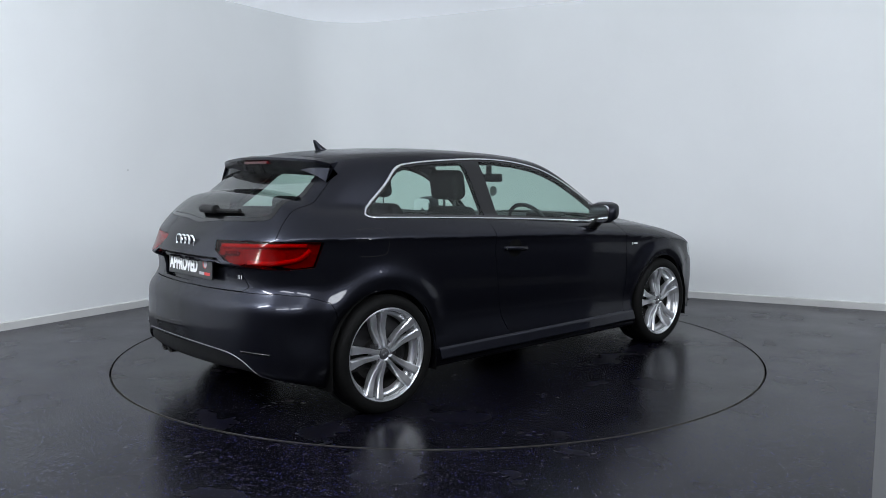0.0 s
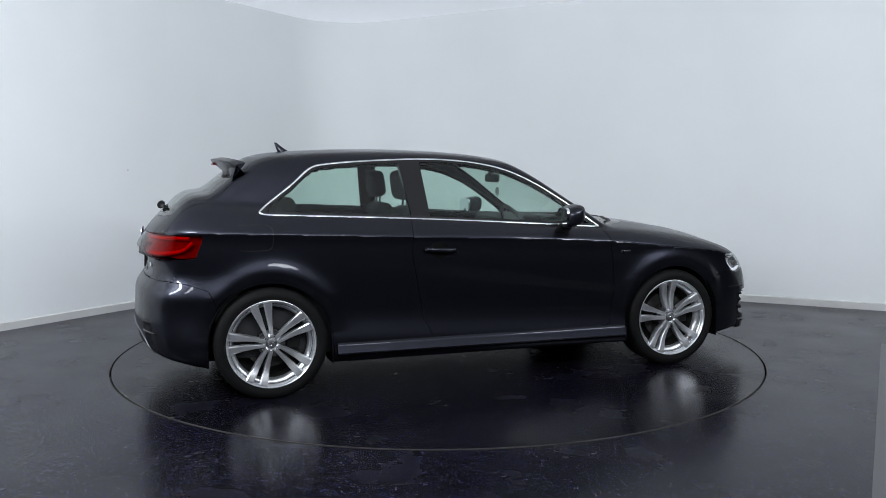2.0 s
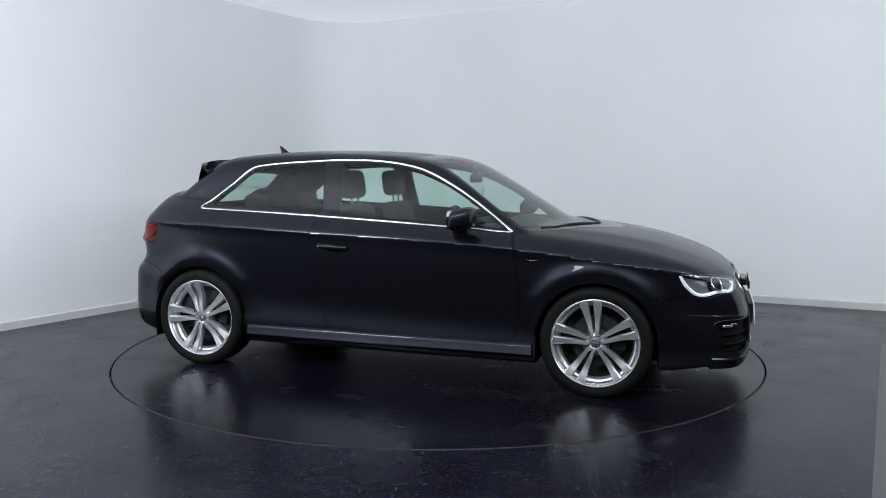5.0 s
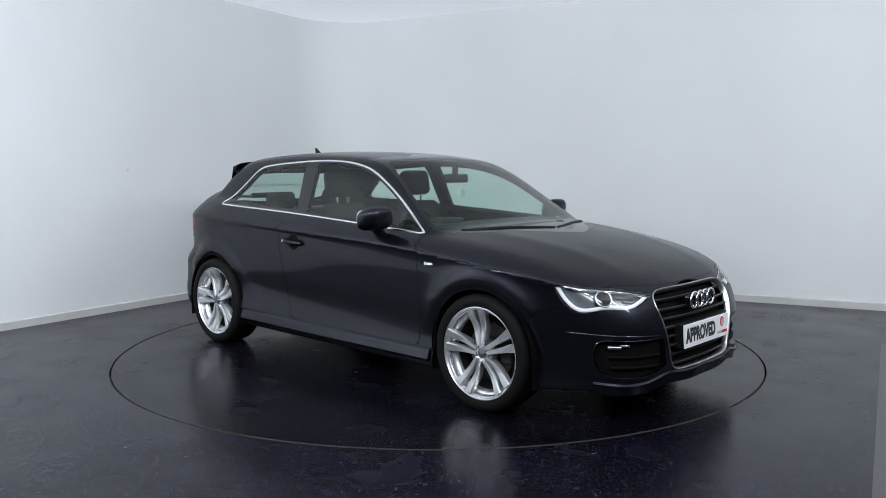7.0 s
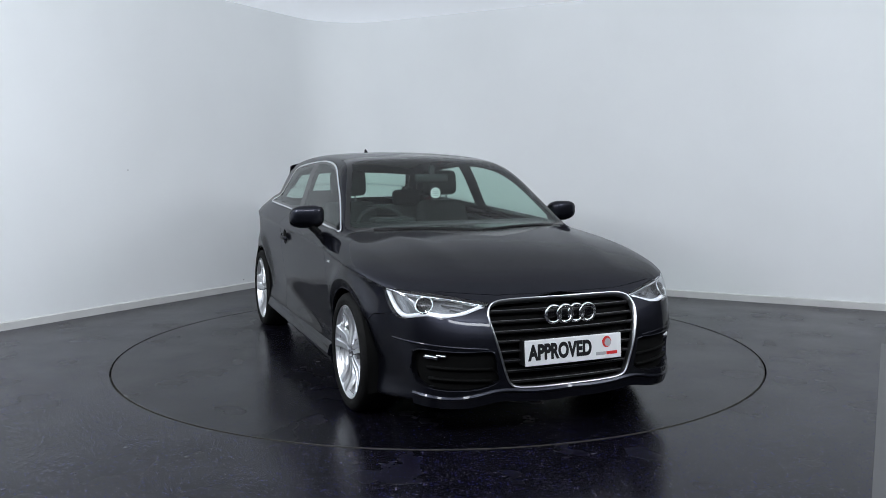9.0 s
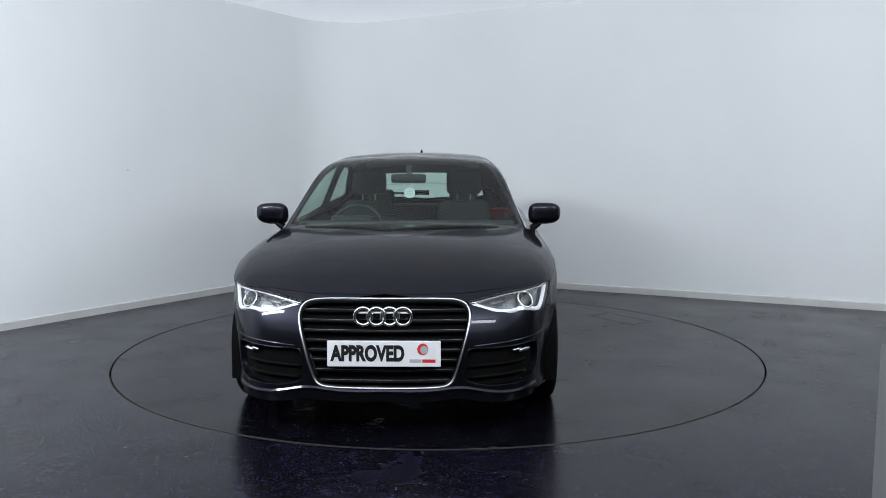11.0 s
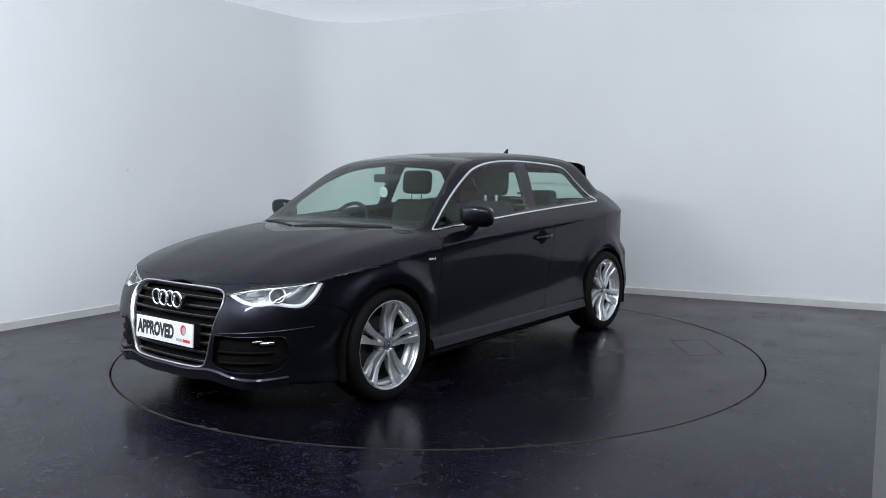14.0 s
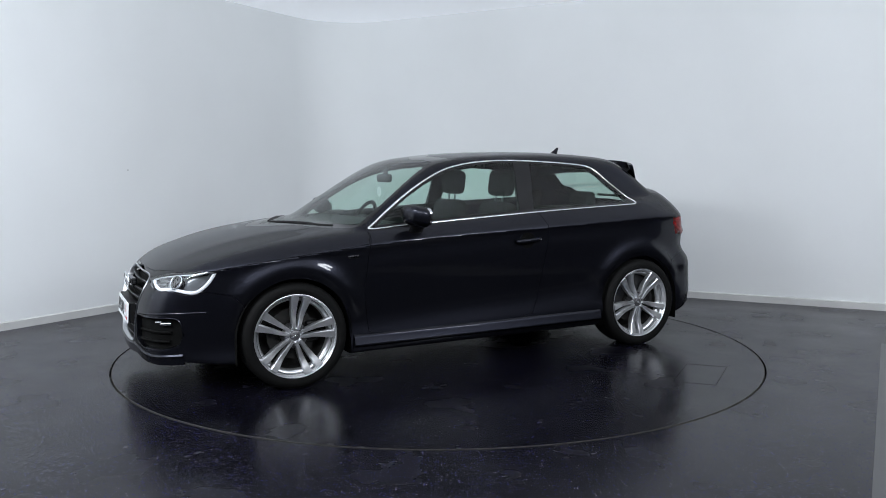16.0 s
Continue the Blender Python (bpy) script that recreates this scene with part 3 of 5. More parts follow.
# side window outline, from the rear corner over the roof to the mirror and back along the waist
DLO_TOP = [(-1.345, 1.050), (-1.31, 1.083), (-1.15, 1.202), (-1.065, 1.278), (-1.005, 1.311), (-0.93, 1.324), (-0.775, 1.338), (-0.50, 1.352), (-0.295, 1.355),
           (-0.12, 1.347), (0.05, 1.326), (0.22, 1.283), (0.40, 1.198), (0.58, 1.087), (0.745, 0.967)]
DLO_LOW = [(0.800, 0.916), (0.62, 0.925), (0.40, 0.939), (0.05, 0.961), (-0.30, 0.981), (-0.64, 0.998), (-0.98, 1.013), (-1.25, 1.024), (-1.325, 1.030)]
dlo = smooth_loop(XZ(DLO_TOP + DLO_LOW), 3)


def shrink(loop, d):
    """The loop drawn in by d, in its own plane seen from the side."""
    out = []
    n = len(loop)
    mid = sum(loop, V3()) / n
    for k in range(n):
        t = (loop[(k + 1) % n] - loop[k - 1]).normalized()
        s = V3((-t.z, 0, t.x))
        if s.dot(mid - loop[k]) < 0:
            s = -s
        out.append(loop[k] + s * d)
    return out


# edges along the waist crease keep its line crisp
for lift in (-0.013, -0.006, 0.0, 0.006, 0.013):
    xs = np.linspace(-1.80, 0.80, 40)
    slice_loop(skin, [V3((float(x), 0.0, float(waist(x)) + lift)) for x in xs], SIDE, side, closed=False)
# order matters: later marks lie over earlier ones
hood_line = XZ([(0.828, 0.96), (0.815, 0.90), (0.835, 0.838), (0.95, 0.822), (1.07, 0.808), (1.25, 0.789), (1.42, 0.770), (1.55, 0.752), (1.66, 0.733), (1.76, 0.716), (1.90, 0.705),
                (2.0, 0.690), (2.06, 0.680), (2.3, 0.676), (2.3, 1.1), (0.828, 1.1)])
mark(skin, LAYER, XZ([(0.90, 0.15), (2.4, 0.15), (2.4, 1.0), (0.80, 1.0), (0.80, 0.90), (0.828, 0.838), (0.848, 0.71), (0.866, 0.54), (0.84, 0.31), (0.84, 0.15)]), SIDE, lambda c: c.x > 0.5, FENDER)
mark(skin, LAYER, hood_line, SIDE, lambda c: c.x > 0.7, HOOD)
# bumpers
mark(skin, LAYER, XZ([(1.60, 0.10), (1.60, 0.52), (1.66, 0.575), (1.80, 0.60), (1.90, 0.60), (1.93, 0.71), (2.0, 0.690), (2.06, 0.680), (2.4, 0.676), (2.4, 0.10)]), SIDE, lambda c: c.x > 1.3, BUMPER_F)
mark(skin, LAYER, XZ([(-1.58, 0.10), (-1.58, 0.50), (-1.63, 0.62), (-1.75, 0.66), (-1.85, 0.672), (-2.4, 0.672), (-2.4, 0.10)]), SIDE, lambda c: c.x < -1.3, BUMPER_R)
# tailgate with its window
gate = YZ([(-0.1, 1.345), (0.30, 1.340), (0.50, 1.325), (0.575, 1.27), (0.63, 1.10), (0.675, 0.97), (0.68, 0.935), (0.50, 0.93), (0.47, 0.80), (0.54, 0.70), (0.51, 0.675), (-0.1, 0.672)])
mark(skin, LAYER, gate, REAR, lambda c: c.x < -1.30 and c.z > 0.6, TAILGATE)
mark(skin, LAYER, smooth_loop(YZ([(-0.2, 1.31), (0.30, 1.305), (0.47, 1.295), (0.505, 1.265), (0.55, 1.14), (0.578, 1.055), (0.555, 1.030), (0.42, 1.022), (0.2, 1.018), (-0.2, 1.016)]), 3), REAR,
     lambda c: c.x < -1.30 and c.z > 0.9, REARFRIT)
mark(skin, LAYER, smooth_loop(YZ([(-0.2, 1.29), (0.30, 1.285), (0.44, 1.275), (0.48, 1.245), (0.52, 1.14), (0.545, 1.07), (0.52, 1.047), (0.42, 1.040), (0.2, 1.036), (-0.2, 1.034)]), 3), REAR,
     lambda c: c.x < -1.30 and c.z > 0.9, REARGLASS, only=(REARFRIT,))
# windscreen
mark(skin, LAYER, smooth_loop(YZ([(-0.2, 1.382), (0.25, 1.378), (0.50, 1.362), (0.562, 1.325), (0.650, 1.15), (0.725, 0.985), (0.732, 0.935), (0.66, 0.925), (0.4, 0.935), (-0.2, 0.945)]), 3), FRONT,
     lambda c: c.x > 0.05 and c.z > 0.88, FRIT)
mark(skin, LAYER, smooth_loop(YZ([(-0.2, 1.360), (0.25, 1.356), (0.46, 1.344), (0.534, 1.314), (0.624, 1.15), (0.699, 0.988), (0.706, 0.950), (0.63, 0.944), (0.4, 0.950), (-0.2, 0.957)]), 3), FRONT,
     lambda c: c.x > 0.05 and c.z > 0.88, SCREEN, only=(FRIT,))
# door, then the side window over it
mark(skin, LAYER, XZ([(0.775, 0.97), (0.80, 0.916), (0.828, 0.832), (0.848, 0.71), (0.866, 0.54), (0.84, 0.31), (0.80, 0.275), (0.3, 0.283), (-0.28, 0.293), (-0.36, 0.315), (-0.406, 0.41),
                      (-0.433, 0.547), (-0.478, 0.785), (-0.477, 0.90), (-0.45, 1.04), (0.1, 1.0)]), SIDE, side, DOOR)
mark(skin, LAYER, dlo, SIDE, side, WINDOWFRAME)
inner = shrink(dlo, 0.024)
mark(skin, LAYER, inner, SIDE, side, DOORGLASS, only=(WINDOWFRAME,))
mark(skin, LAYER, XZ([(-0.515, 1.5), (-0.372, 1.5), (-0.362, 1.35), (-0.32, 0.9), (-0.43, 0.9), (-0.50, 1.35)]), SIDE, side, WINDOWFRAME, only=(DOORGLASS,))
mark(skin, LAYER, XZ([(-2, 0.5), (-2, 1.6), (-0.45, 1.6), (-0.45, 0.5)]), SIDE, side, QUARTERGLASS, only=(DOORGLASS,))
# sill blade
mark(skin, LAYER, XZ([(-0.955, 0.1), (-0.945, 0.288), (-0.7, 0.287), (0.3, 0.272), (0.945, 0.262), (0.955, 0.1)]), SIDE, side, SILL, only=(BODY, FENDER))
# lamps
mark(skin, LAYER, [V3(p) for p in ((1.72, 0.80, 0.712), (1.80, 0.74, 0.712), (1.95, 0.58, 0.694), (2.06, 0.425, 0.662), (2.055, 0.42, 0.645), (2.02, 0.50, 0.605), (1.98, 0.56, 0.592),
                                  (1.93, 0.64, 0.598), (1.86, 0.72, 0.578), (1.82, 0.77, 0.588), (1.77, 0.80, 0.64))], (0.72, 0.68, 0.1), lambda c: c.x > 1.5 and c.y > 0.3 and c.z > 0.5, HEADLAMP)
mark(skin, LAYER, [V3(p) for p in ((-1.63, 0.80, 0.925), (-1.70, 0.80, 0.80), (-1.83, 0.72, 0.79), (-1.93, 0.55, 0.805), (-1.98, 0.42, 0.83), (-2.0, 0.33, 0.875), (-2.0, 0.32, 0.925), (-1.93, 0.55, 0.928), (-1.8, 0.73, 0.930))],
     (-0.8, 0.6, 0.0), lambda c: c.x < -1.4 and c.y > 0.2 and c.z > 0.7, TAILLAMP)
# front openings
GRILLE_LOOP = smooth_loop(YZ([(-0.3, 0.668), (0.2, 0.668), (0.345, 0.662), (0.392, 0.645), (0.408, 0.60), (0.385, 0.48), (0.335, 0.31), (0.305, 0.275), (0.25, 0.262), (-0.3, 0.258)]), 3)
mark(skin, LAYER, GRILLE_LOOP, FRONT, lambda c: c.x > 1.6, GRILLE)
DUCT_LOOP = YZ([(0.402, 0.440), (0.52, 0.444), (0.64, 0.450), (0.705, 0.454), (0.736, 0.436), (0.740, 0.36), (0.722, 0.29), (0.66, 0.262), (0.52, 0.258), (0.43, 0.272), (0.375, 0.300), (0.385, 0.36)])
mark(skin, LAYER, DUCT_LOOP, FRONT, lambda c: c.x > 1.5, DUCT)
# rear plate bay and diffuser
mark(skin, LAYER, YZ([(-0.1, 0.842), (0.36, 0.838), (0.395, 0.82), (0.36, 0.705), (0.33, 0.692), (-0.1, 0.690)]), REAR, lambda c: c.x < -1.6, PLATEBAY)
mark(skin, LAYER, YZ([(-0.1, 0.378), (0.40, 0.366), (0.54, 0.338), (0.64, 0.262), (0.70, 0.1), (-0.1, 0.1)]), REAR, lambda c: c.x < -1.5, DIFFUSER)
# wheel arches
for ax in (-AXLE, AXLE):
    mark(skin, LAYER, [V3((ax + 0.339 * math.cos(k * math.pi / 24), 0, 0.318 + 0.339 * math.sin(k * math.pi / 24))) for k in range(48)], SIDE, side, ARCH)
    mark(skin, LAYER, XZ([(ax - 0.339, 0.0), (ax + 0.339, 0.0), (ax + 0.339, 0.318), (ax - 0.339, 0.318)]), SIDE, side, ARCH)

# underside
UNDERSIDE = 30
for f in skin.faces:
    c = f.calc_center_median()
    if c.z < 0.19 and f.normal.z < -0.5 and f[LAYER] not in (ARCH,):
        f[LAYER] = UNDERSIDE

panel("body_shell", skin, LAYER, BODY, PAINT, car, weld=True)
doors = panel("door", skin, LAYER, DOOR, PAINT, car)
fenders = panel("front_fender", skin, LAYER, FENDER, PAINT, car)
hood = panel("hood", skin, LAYER, HOOD, PAINT, car, weld=True)[0]
front_bumper = panel("front_bumper", skin, LAYER, BUMPER_F, PAINT, car, weld=True)[0]
rear_bumper = panel("rear_bumper", skin, LAYER, BUMPER_R, PAINT, car, weld=True)[0]
tailgate = panel("tailgate", skin, LAYER, TAILGATE, PAINT, car, weld=True)[0]
panel("windscreen_border", skin, LAYER, FRIT, GLOSSBLACK, car, weld=True, fold=0.004, gap=0.0004, label="black printed border of the windscreen")
windscreen = panel("windscreen", skin, LAYER, SCREEN, GLASS, car, weld=True, fold=0, label="tinted laminated windscreen glass")[0]
panel("rear_window_border", skin, LAYER, REARFRIT, GLOSSBLACK, tailgate, weld=True, fold=0.004, gap=0.0004)
panel("rear_window", skin, LAYER, REARGLASS, REARGLASSMAT, tailgate, weld=True, fold=0, label="tinted rear window glass")
panel("door_window", skin, LAYER, DOORGLASS, GLASS, car, fold=0, label="tinted door glass")
panel("quarter_window", skin, LAYER, QUARTERGLASS, GLASS, car, fold=0, label="tinted fixed quarter glass")
frames = panel("window_frame", skin, LAYER, WINDOWFRAME, GLOSSBLACK, car, fold=0.03, gap=0.0004, label="gloss black window surround and pillar")
skirts = panel("side_skirt", skin, LAYER, SILL, PAINT, car)
panel("underbody", skin, LAYER, UNDERSIDE, UNDER, car, weld=True, fold=0, gap=0)
lamps_f = panel("headlight", skin, LAYER, HEADLAMP, SILVER, car, push=-0.045, fold=0.0, label="silver headlight with a bright border")
panel("lens", skin, LAYER, HEADLAMP, CLEAR, lamps_f[0], sides=(1,), fold=0)
panel("lens", skin, LAYER, HEADLAMP, CLEAR, lamps_f[1], sides=(-1,), fold=0)
lamps_r = panel("taillight", skin, LAYER, TAILLAMP, REDPLASTIC, car, push=-0.03, fold=0, label="dark red wraparound tail light")
panel("lens", skin, LAYER, TAILLAMP, REDLENS, lamps_r[0], sides=(1,), fold=0)
panel("lens", skin, LAYER, TAILLAMP, REDLENS, lamps_r[1], sides=(-1,), fold=0)
grille = panel("grille", skin, LAYER, GRILLE, UNDER, car, weld=True, push=-0.06, fold=0, label="black slatted grille in a silver frame")[0]
ducts = panel("air_duct", skin, LAYER, DUCT, UNDER, car, push=-0.030, fold=0)
panel("number_plate_bay", skin, LAYER, PLATEBAY, PAINT, tailgate, weld=True, push=-0.028, fold=0)
diffuser = panel("rear_diffuser", skin, LAYER, DIFFUSER, BLACK, car, weld=True, push=-0.010, label="black rear diffuser with a silver edge")[0]
skin.free()

# ---- car: wheels ----
def lathe(bm, profile, n, smooth=True):
    """Turns (radius, y) points about the y axis."""
    rings = [[bm.verts.new((r * math.cos(2 * math.pi * k / n), y, r * math.sin(2 * math.pi * k / n))) for k in range(n)] for r, y in profile]
    for a, b in zip(rings, rings[1:]):
        for k in range(n):
            f = bm.faces.new((a[k], b[k], b[(k + 1) % n], a[(k + 1) % n]))
            f.smooth = smooth
    return rings


def soften(ob, degrees=35):
    """Smooth shading that keeps edges sharper than the given angle."""
    ob.data.polygons.foreach_set("use_smooth", [True] * len(ob.data.polygons))
    ob.data.set_sharp_from_angle(angle=radians(degrees))
    return ob


def rim_mesh():
    bm = bmesh.new()
    lathe(bm, [(0.205, 0.030), (0.212, 0.052), (0.219, 0.060), (0.226, 0.062), (0.2275, 0.078), (0.234, 0.088), (0.238, 0.089), (0.2405, 0.099), (0.247, 0.105), (0.2505, 0.104), (0.2505, 0.096), (0.240, 0.088), (0.229, 0.08)], 80)
    bmesh.ops.recalc_face_normals(bm, faces=bm.faces)
    return bm


def spoke_mesh(s):
    """One of a pair of spokes: a tapered bar with a raised outer face, parting from its twin towards the rim."""
    bm = bmesh.new()
    rows = []
    for j in range(9):
        u = j / 8
        r = 0.038 + u * 0.196
        off = s * (0.0135 + 0.0265 * u)
        half = 0.0095 + 0.0155 * u**1.2
        y = 0.086 + 0.018 * u - 0.016 * math.sin(u * math.pi) ** 2
        deep = 0.050 - 0.018 * u
        prof = [(-half, y - deep), (-half, y - 0.006), (-half * 0.72, y), (half * 0.72, y), (half, y - 0.006), (half, y - deep)]
        rows.append([bm.verts.new((off + a, b, r)) for a, b in prof])
    for p, q in zip(rows, rows[1:]):
        for j in range(6):
            bm.faces.new((p[j], q[j], q[(j + 1) % 6], p[(j + 1) % 6]))
    bm.faces.new(rows[0])
    bm.faces.new(rows[-1][::-1])
    bmesh.ops.recalc_face_normals(bm, faces=bm.faces)
    return bm


def barrel_mesh():
    """The dark inside of the rim behind the spokes, closed at the back."""
    bm = bmesh.new()
    lathe(bm, [(0.209, 0.038), (0.204, 0.0), (0.206, -0.09), (0.06, -0.095), (0.02, -0.095)], 64)
    bmesh.ops.recalc_face_normals(bm, faces=bm.faces)
    return bm


def hub_mesh():
    bm = bmesh.new()
    lathe(bm, [(0.0, 0.070), (0.036, 0.070), (0.048, 0.066), (0.060, 0.054), (0.066, 0.036), (0.066, -0.02), (0.0, -0.02)], 40)
    bmesh.ops.recalc_face_normals(bm, faces=bm.faces)
    return bm


def tyre_mesh():
    bm = bmesh.new()
    lathe(bm, [(0.228, 0.080), (0.240, 0.090), (0.2508, 0.100), (0.2555, 0.1105), (0.259, 0.1105), (0.268, 0.1145), (0.284, 0.1145), (0.300, 0.109), (0.310, 0.100), (0.3155, 0.088),
               (0.3175, 0.074), (0.3178, 0.05), (0.312, 0.048), (0.312, 0.042), (0.3182, 0.040), (0.3182, 0.018), (0.312, 0.016), (0.312, 0.008), (0.3182, 0.006),
               (0.3182, -0.006), (0.312, -0.008), (0.312, -0.016), (0.3182, -0.018), (0.3178, -0.07), (0.312, -0.095), (0.285, -0.114), (0.24, -0.105), (0.226, -0.08)], 72)
    bmesh.ops.recalc_face_normals(bm, faces=bm.faces)
    return bm


def disc_mesh():
    bm = bmesh.new()
    lathe(bm, [(0.06, 0.02), (0.08, 0.02), (0.082, -0.005), (0.150, -0.005), (0.152, -0.027), (0.06, -0.027)], 56)
    bmesh.ops.recalc_face_normals(bm, faces=bm.faces)
    return bm


def make_wheel(x, s, spin):
    m = Matrix.Translation((x, s * 0.768, WHEEL_Z)) @ Matrix.Rotation(0 if s > 0 else math.pi, 4, "Z") @ Matrix.Rotation(radians(spin), 4, "Y")
    wheel = soften(part("wheel", rim_mesh(), ALLOY, car, "silver twin-spoke alloy wheel"), 40)
    wheel.matrix_local = m
    soften(part("hub", hub_mesh(), ALLOY, wheel), 40)
    soften(part("barrel", barrel_mesh(), DARKMETAL, wheel, "dark inner barrel"), 40)
    for k in range(5):
        for side_ in (-1, 1):
            spoke = soften(part("spoke", spoke_mesh(side_), ALLOY, wheel), 40)
            spoke.matrix_local = Matrix.Rotation(2 * math.pi * k / 5, 4, "Y")
    soften(part("tyre", tyre_mesh(), RUBBER, wheel, "black low-profile tyre"), 50)
    soften(part("brake_disc", disc_mesh(), DARKMETAL, wheel, "grey steel brake disc"), 40)
    bm = bmesh.new()
    add_box(bm, (-0.165, -0.035, -0.05), (-0.085, 0.03, 0.07), 0.012)
    cal = part("brake_caliper", bm, BLACK, wheel)
    cal.matrix_local = Matrix.Rotation(-radians(spin) + (0 if s > 0 else 0), 4, "Y")
    bm = bmesh.new()
    lathe(bm, [(0.0, 0.0795), (0.022, 0.079), (0.029, 0.076), (0.031, 0.068)], 28)
    bmesh.ops.recalc_face_normals(bm, faces=bm.faces)
    soften(part("hub_cap", bm, ALLOYDARK, wheel, "grey centre cap with a ring emblem"), 40)
    bm = bmesh.new()
    for k in range(4):
        ring = [V3(((k - 1.5) * 0.0085 + 0.0055 * math.cos(a * math.pi / 8), 0.0802, 0.0055 * math.sin(a * math.pi / 8))) for a in range(16)]
        sweep(bm, ring, [V3((0, 1, 0))] * 16, round_profile(0.0011, 0.0011, 5), closed=True)
    part("emblem", bm, MIRROR, wheel)
    for k in range(5):
        a = 2 * math.pi * (k + 0.5) / 5
        bm = bmesh.new()
        lathe(bm, [(0.0, 0.072), (0.0085, 0.072), (0.0100, 0.068), (0.0100, 0.052), (0.0135, 0.052), (0.0145, 0.074), (0.0180, 0.074), (0.0195, 0.066), (0.0200, 0.03)], 18)
        for w in bm.verts:
            w.co += V3((0.058 * math.sin(a), 0.0, 0.058 * math.cos(a)))
        bmesh.ops.recalc_face_normals(bm, faces=bm.faces)
        soften(part("wheel_bolt", bm, ALLOYDARK, wheel), 40)
    bm = bmesh.new()
    bmesh.ops.create_cone(bm, cap_ends=True, segments=10, radius1=0.004, radius2=0.003, depth=0.03)
    for w in bm.verts:
        w.co = V3((0.04, 0.07 + w.co.z * 0.8, -0.205 + w.co.z * 0.3))
    part("valve", bm, BLACK, wheel)


make_wheel(AXLE, 1, -9)
make_wheel(AXLE, -1, 7)
make_wheel(-AXLE, 1, -40)
make_wheel(-AXLE, -1, 14)

# wheel housings
for ax in (-AXLE, AXLE):
    def liner(bm, ax=ax):
        n = 28
        for y0, y1 in ((0.56, 0.868),):
            a = [bm.verts.new((ax + 0.347 * math.cos(math.pi * k / n), y0, 0.318 + 0.347 * math.sin(math.pi * k / n))) for k in range(n + 1)]
            b = [bm.verts.new((w.co.x, y1, w.co.z)) for w in a]
            low_a = [bm.verts.new((ax + d, y0, 0.17)) for d in (-0.347, 0.347)]
            low_b = [bm.verts.new((ax + d, y1, 0.17)) for d in (-0.347, 0.347)]
            for k in range(n):
                bm.faces.new((a[k], a[k + 1], b[k + 1], b[k])).smooth = True
            bm.faces.new((a[-1], low_a[0], low_b[0], b[-1]))
            bm.faces.new((a[0], b[0], low_b[1], low_a[1]))
            bm.faces.new(a + [low_a[0], low_a[1]])
        bmesh.ops.recalc_face_normals(bm, faces=bm.faces)
    both_sides("wheel_housing", liner, UNDER, car)

    # rolled arch lip
    def lip(bm, ax=ax):
        arc = [math.pi * (k - 4) / 40 for k in range(3, 46)]
        pts, ups = skin_points(1, 1, [(ax + 0.340 * math.cos(a), max(0.2, 0.318 + 0.340 * math.sin(a))) for a in arc])
        pts = [p - n * 0.004 for p, n in zip(pts, ups)]
        sweep(bm, pts, ups, round_profile(0.004, 0.005, 8))
    both_sides("arch_lip", lip, PAINT, car)

# ---- car: side details ----
def trim_path(loop):
    return skin_points(1, 1, [(q.x, q.z) for q in loop])


def chrome_trim(bm):
    pts, ups = trim_path(shrink(dlo, 0.006))
    sweep(bm, pts, ups, [(-0.0080, -0.002), (-0.0072, 0.003), (0.0, 0.0055), (0.0072, 0.003), (0.0080, -0.002)], closed=True)


both_sides("window_trim", chrome_trim, CHROME, car, "bright silver window trim strip")


def handle(bm):
    pts, ups = [], []
    for k in range(17):
        u = k / 16
        x = -0.405 + 0.19 * u
        p, n = on_skin(1, 1, x, 0.818 - 0.012 * u)
        pts.append(p + n * (0.006 + 0.026 * math.sin(math.pi * u) ** 0.5)), ups.append(n)
    sweep(bm, pts, ups, [(-0.013, -0.004), (-0.014, 0.002), (-0.009, 0.008), (0.0, 0.010), (0.009, 0.008), (0.014, 0.002), (0.013, -0.004), (0, -0.008)])


def recess_shade(bm):
    """Flat dark disc painting the shaded hollow behind the handle."""
    mid = bm.verts.new(on_skin(1, 1, -0.31, 0.812)[0] + V3((0, 0.0015, 0)))
    ring = []
    for k in range(32):
        a = 2 * math.pi * k / 32
        p, n = on_skin(1, 1, -0.31 + 0.056 * math.cos(a), 0.813 + 0.052 * math.sin(a))
        ring.append(bm.verts.new(p + n * 0.002))
    low = [bm.verts.new(w.co - V3((0, 0.004, 0))) for w in ring]
    for k in range(32):
        bm.faces.new((mid, ring[k], ring[(k + 1) % 32]))
        bm.faces.new((ring[k], low[k], low[(k + 1) % 32], ring[(k + 1) % 32]))
    bmesh.ops.recalc_face_normals(bm, faces=bm.faces)


both_sides("handle_recess_shade", recess_shade, UNDER, doors, "dark disc for the shaded recess behind the door handle")
both_sides("door_handle", handle, PAINT, doors, "black pull handle")


def lock(bm):
    c, n = on_skin(1, 1, -0.402, 0.818)
    bmesh.ops.create_cone(bm, cap_ends=True, segments=16, radius1=0.009, radius2=0.008, depth=0.05)
    for w in bm.verts:
        w.co = c + V3((w.co.x, w.co.z, w.co.y))


both_sides("door_lock", lock, CHROME, doors, "small silver lock cylinder")


def badge(bm):
    """A small bright badge drawn as plain bars."""
    for x0, x1, h in ((0.905, 0.918, 0.010), (0.922, 0.972, 0.007)):
        c, n = on_skin(1, 1, (x0 + x1) / 2, 0.764)
        add_box(bm, (x0, c.y - 0.003, 0.764 - h), (x1, c.y + 0.003, 0.764 + h), 0.0015, 1)


both_sides("badge", badge, MIRROR, fenders, "small silver bar badge")


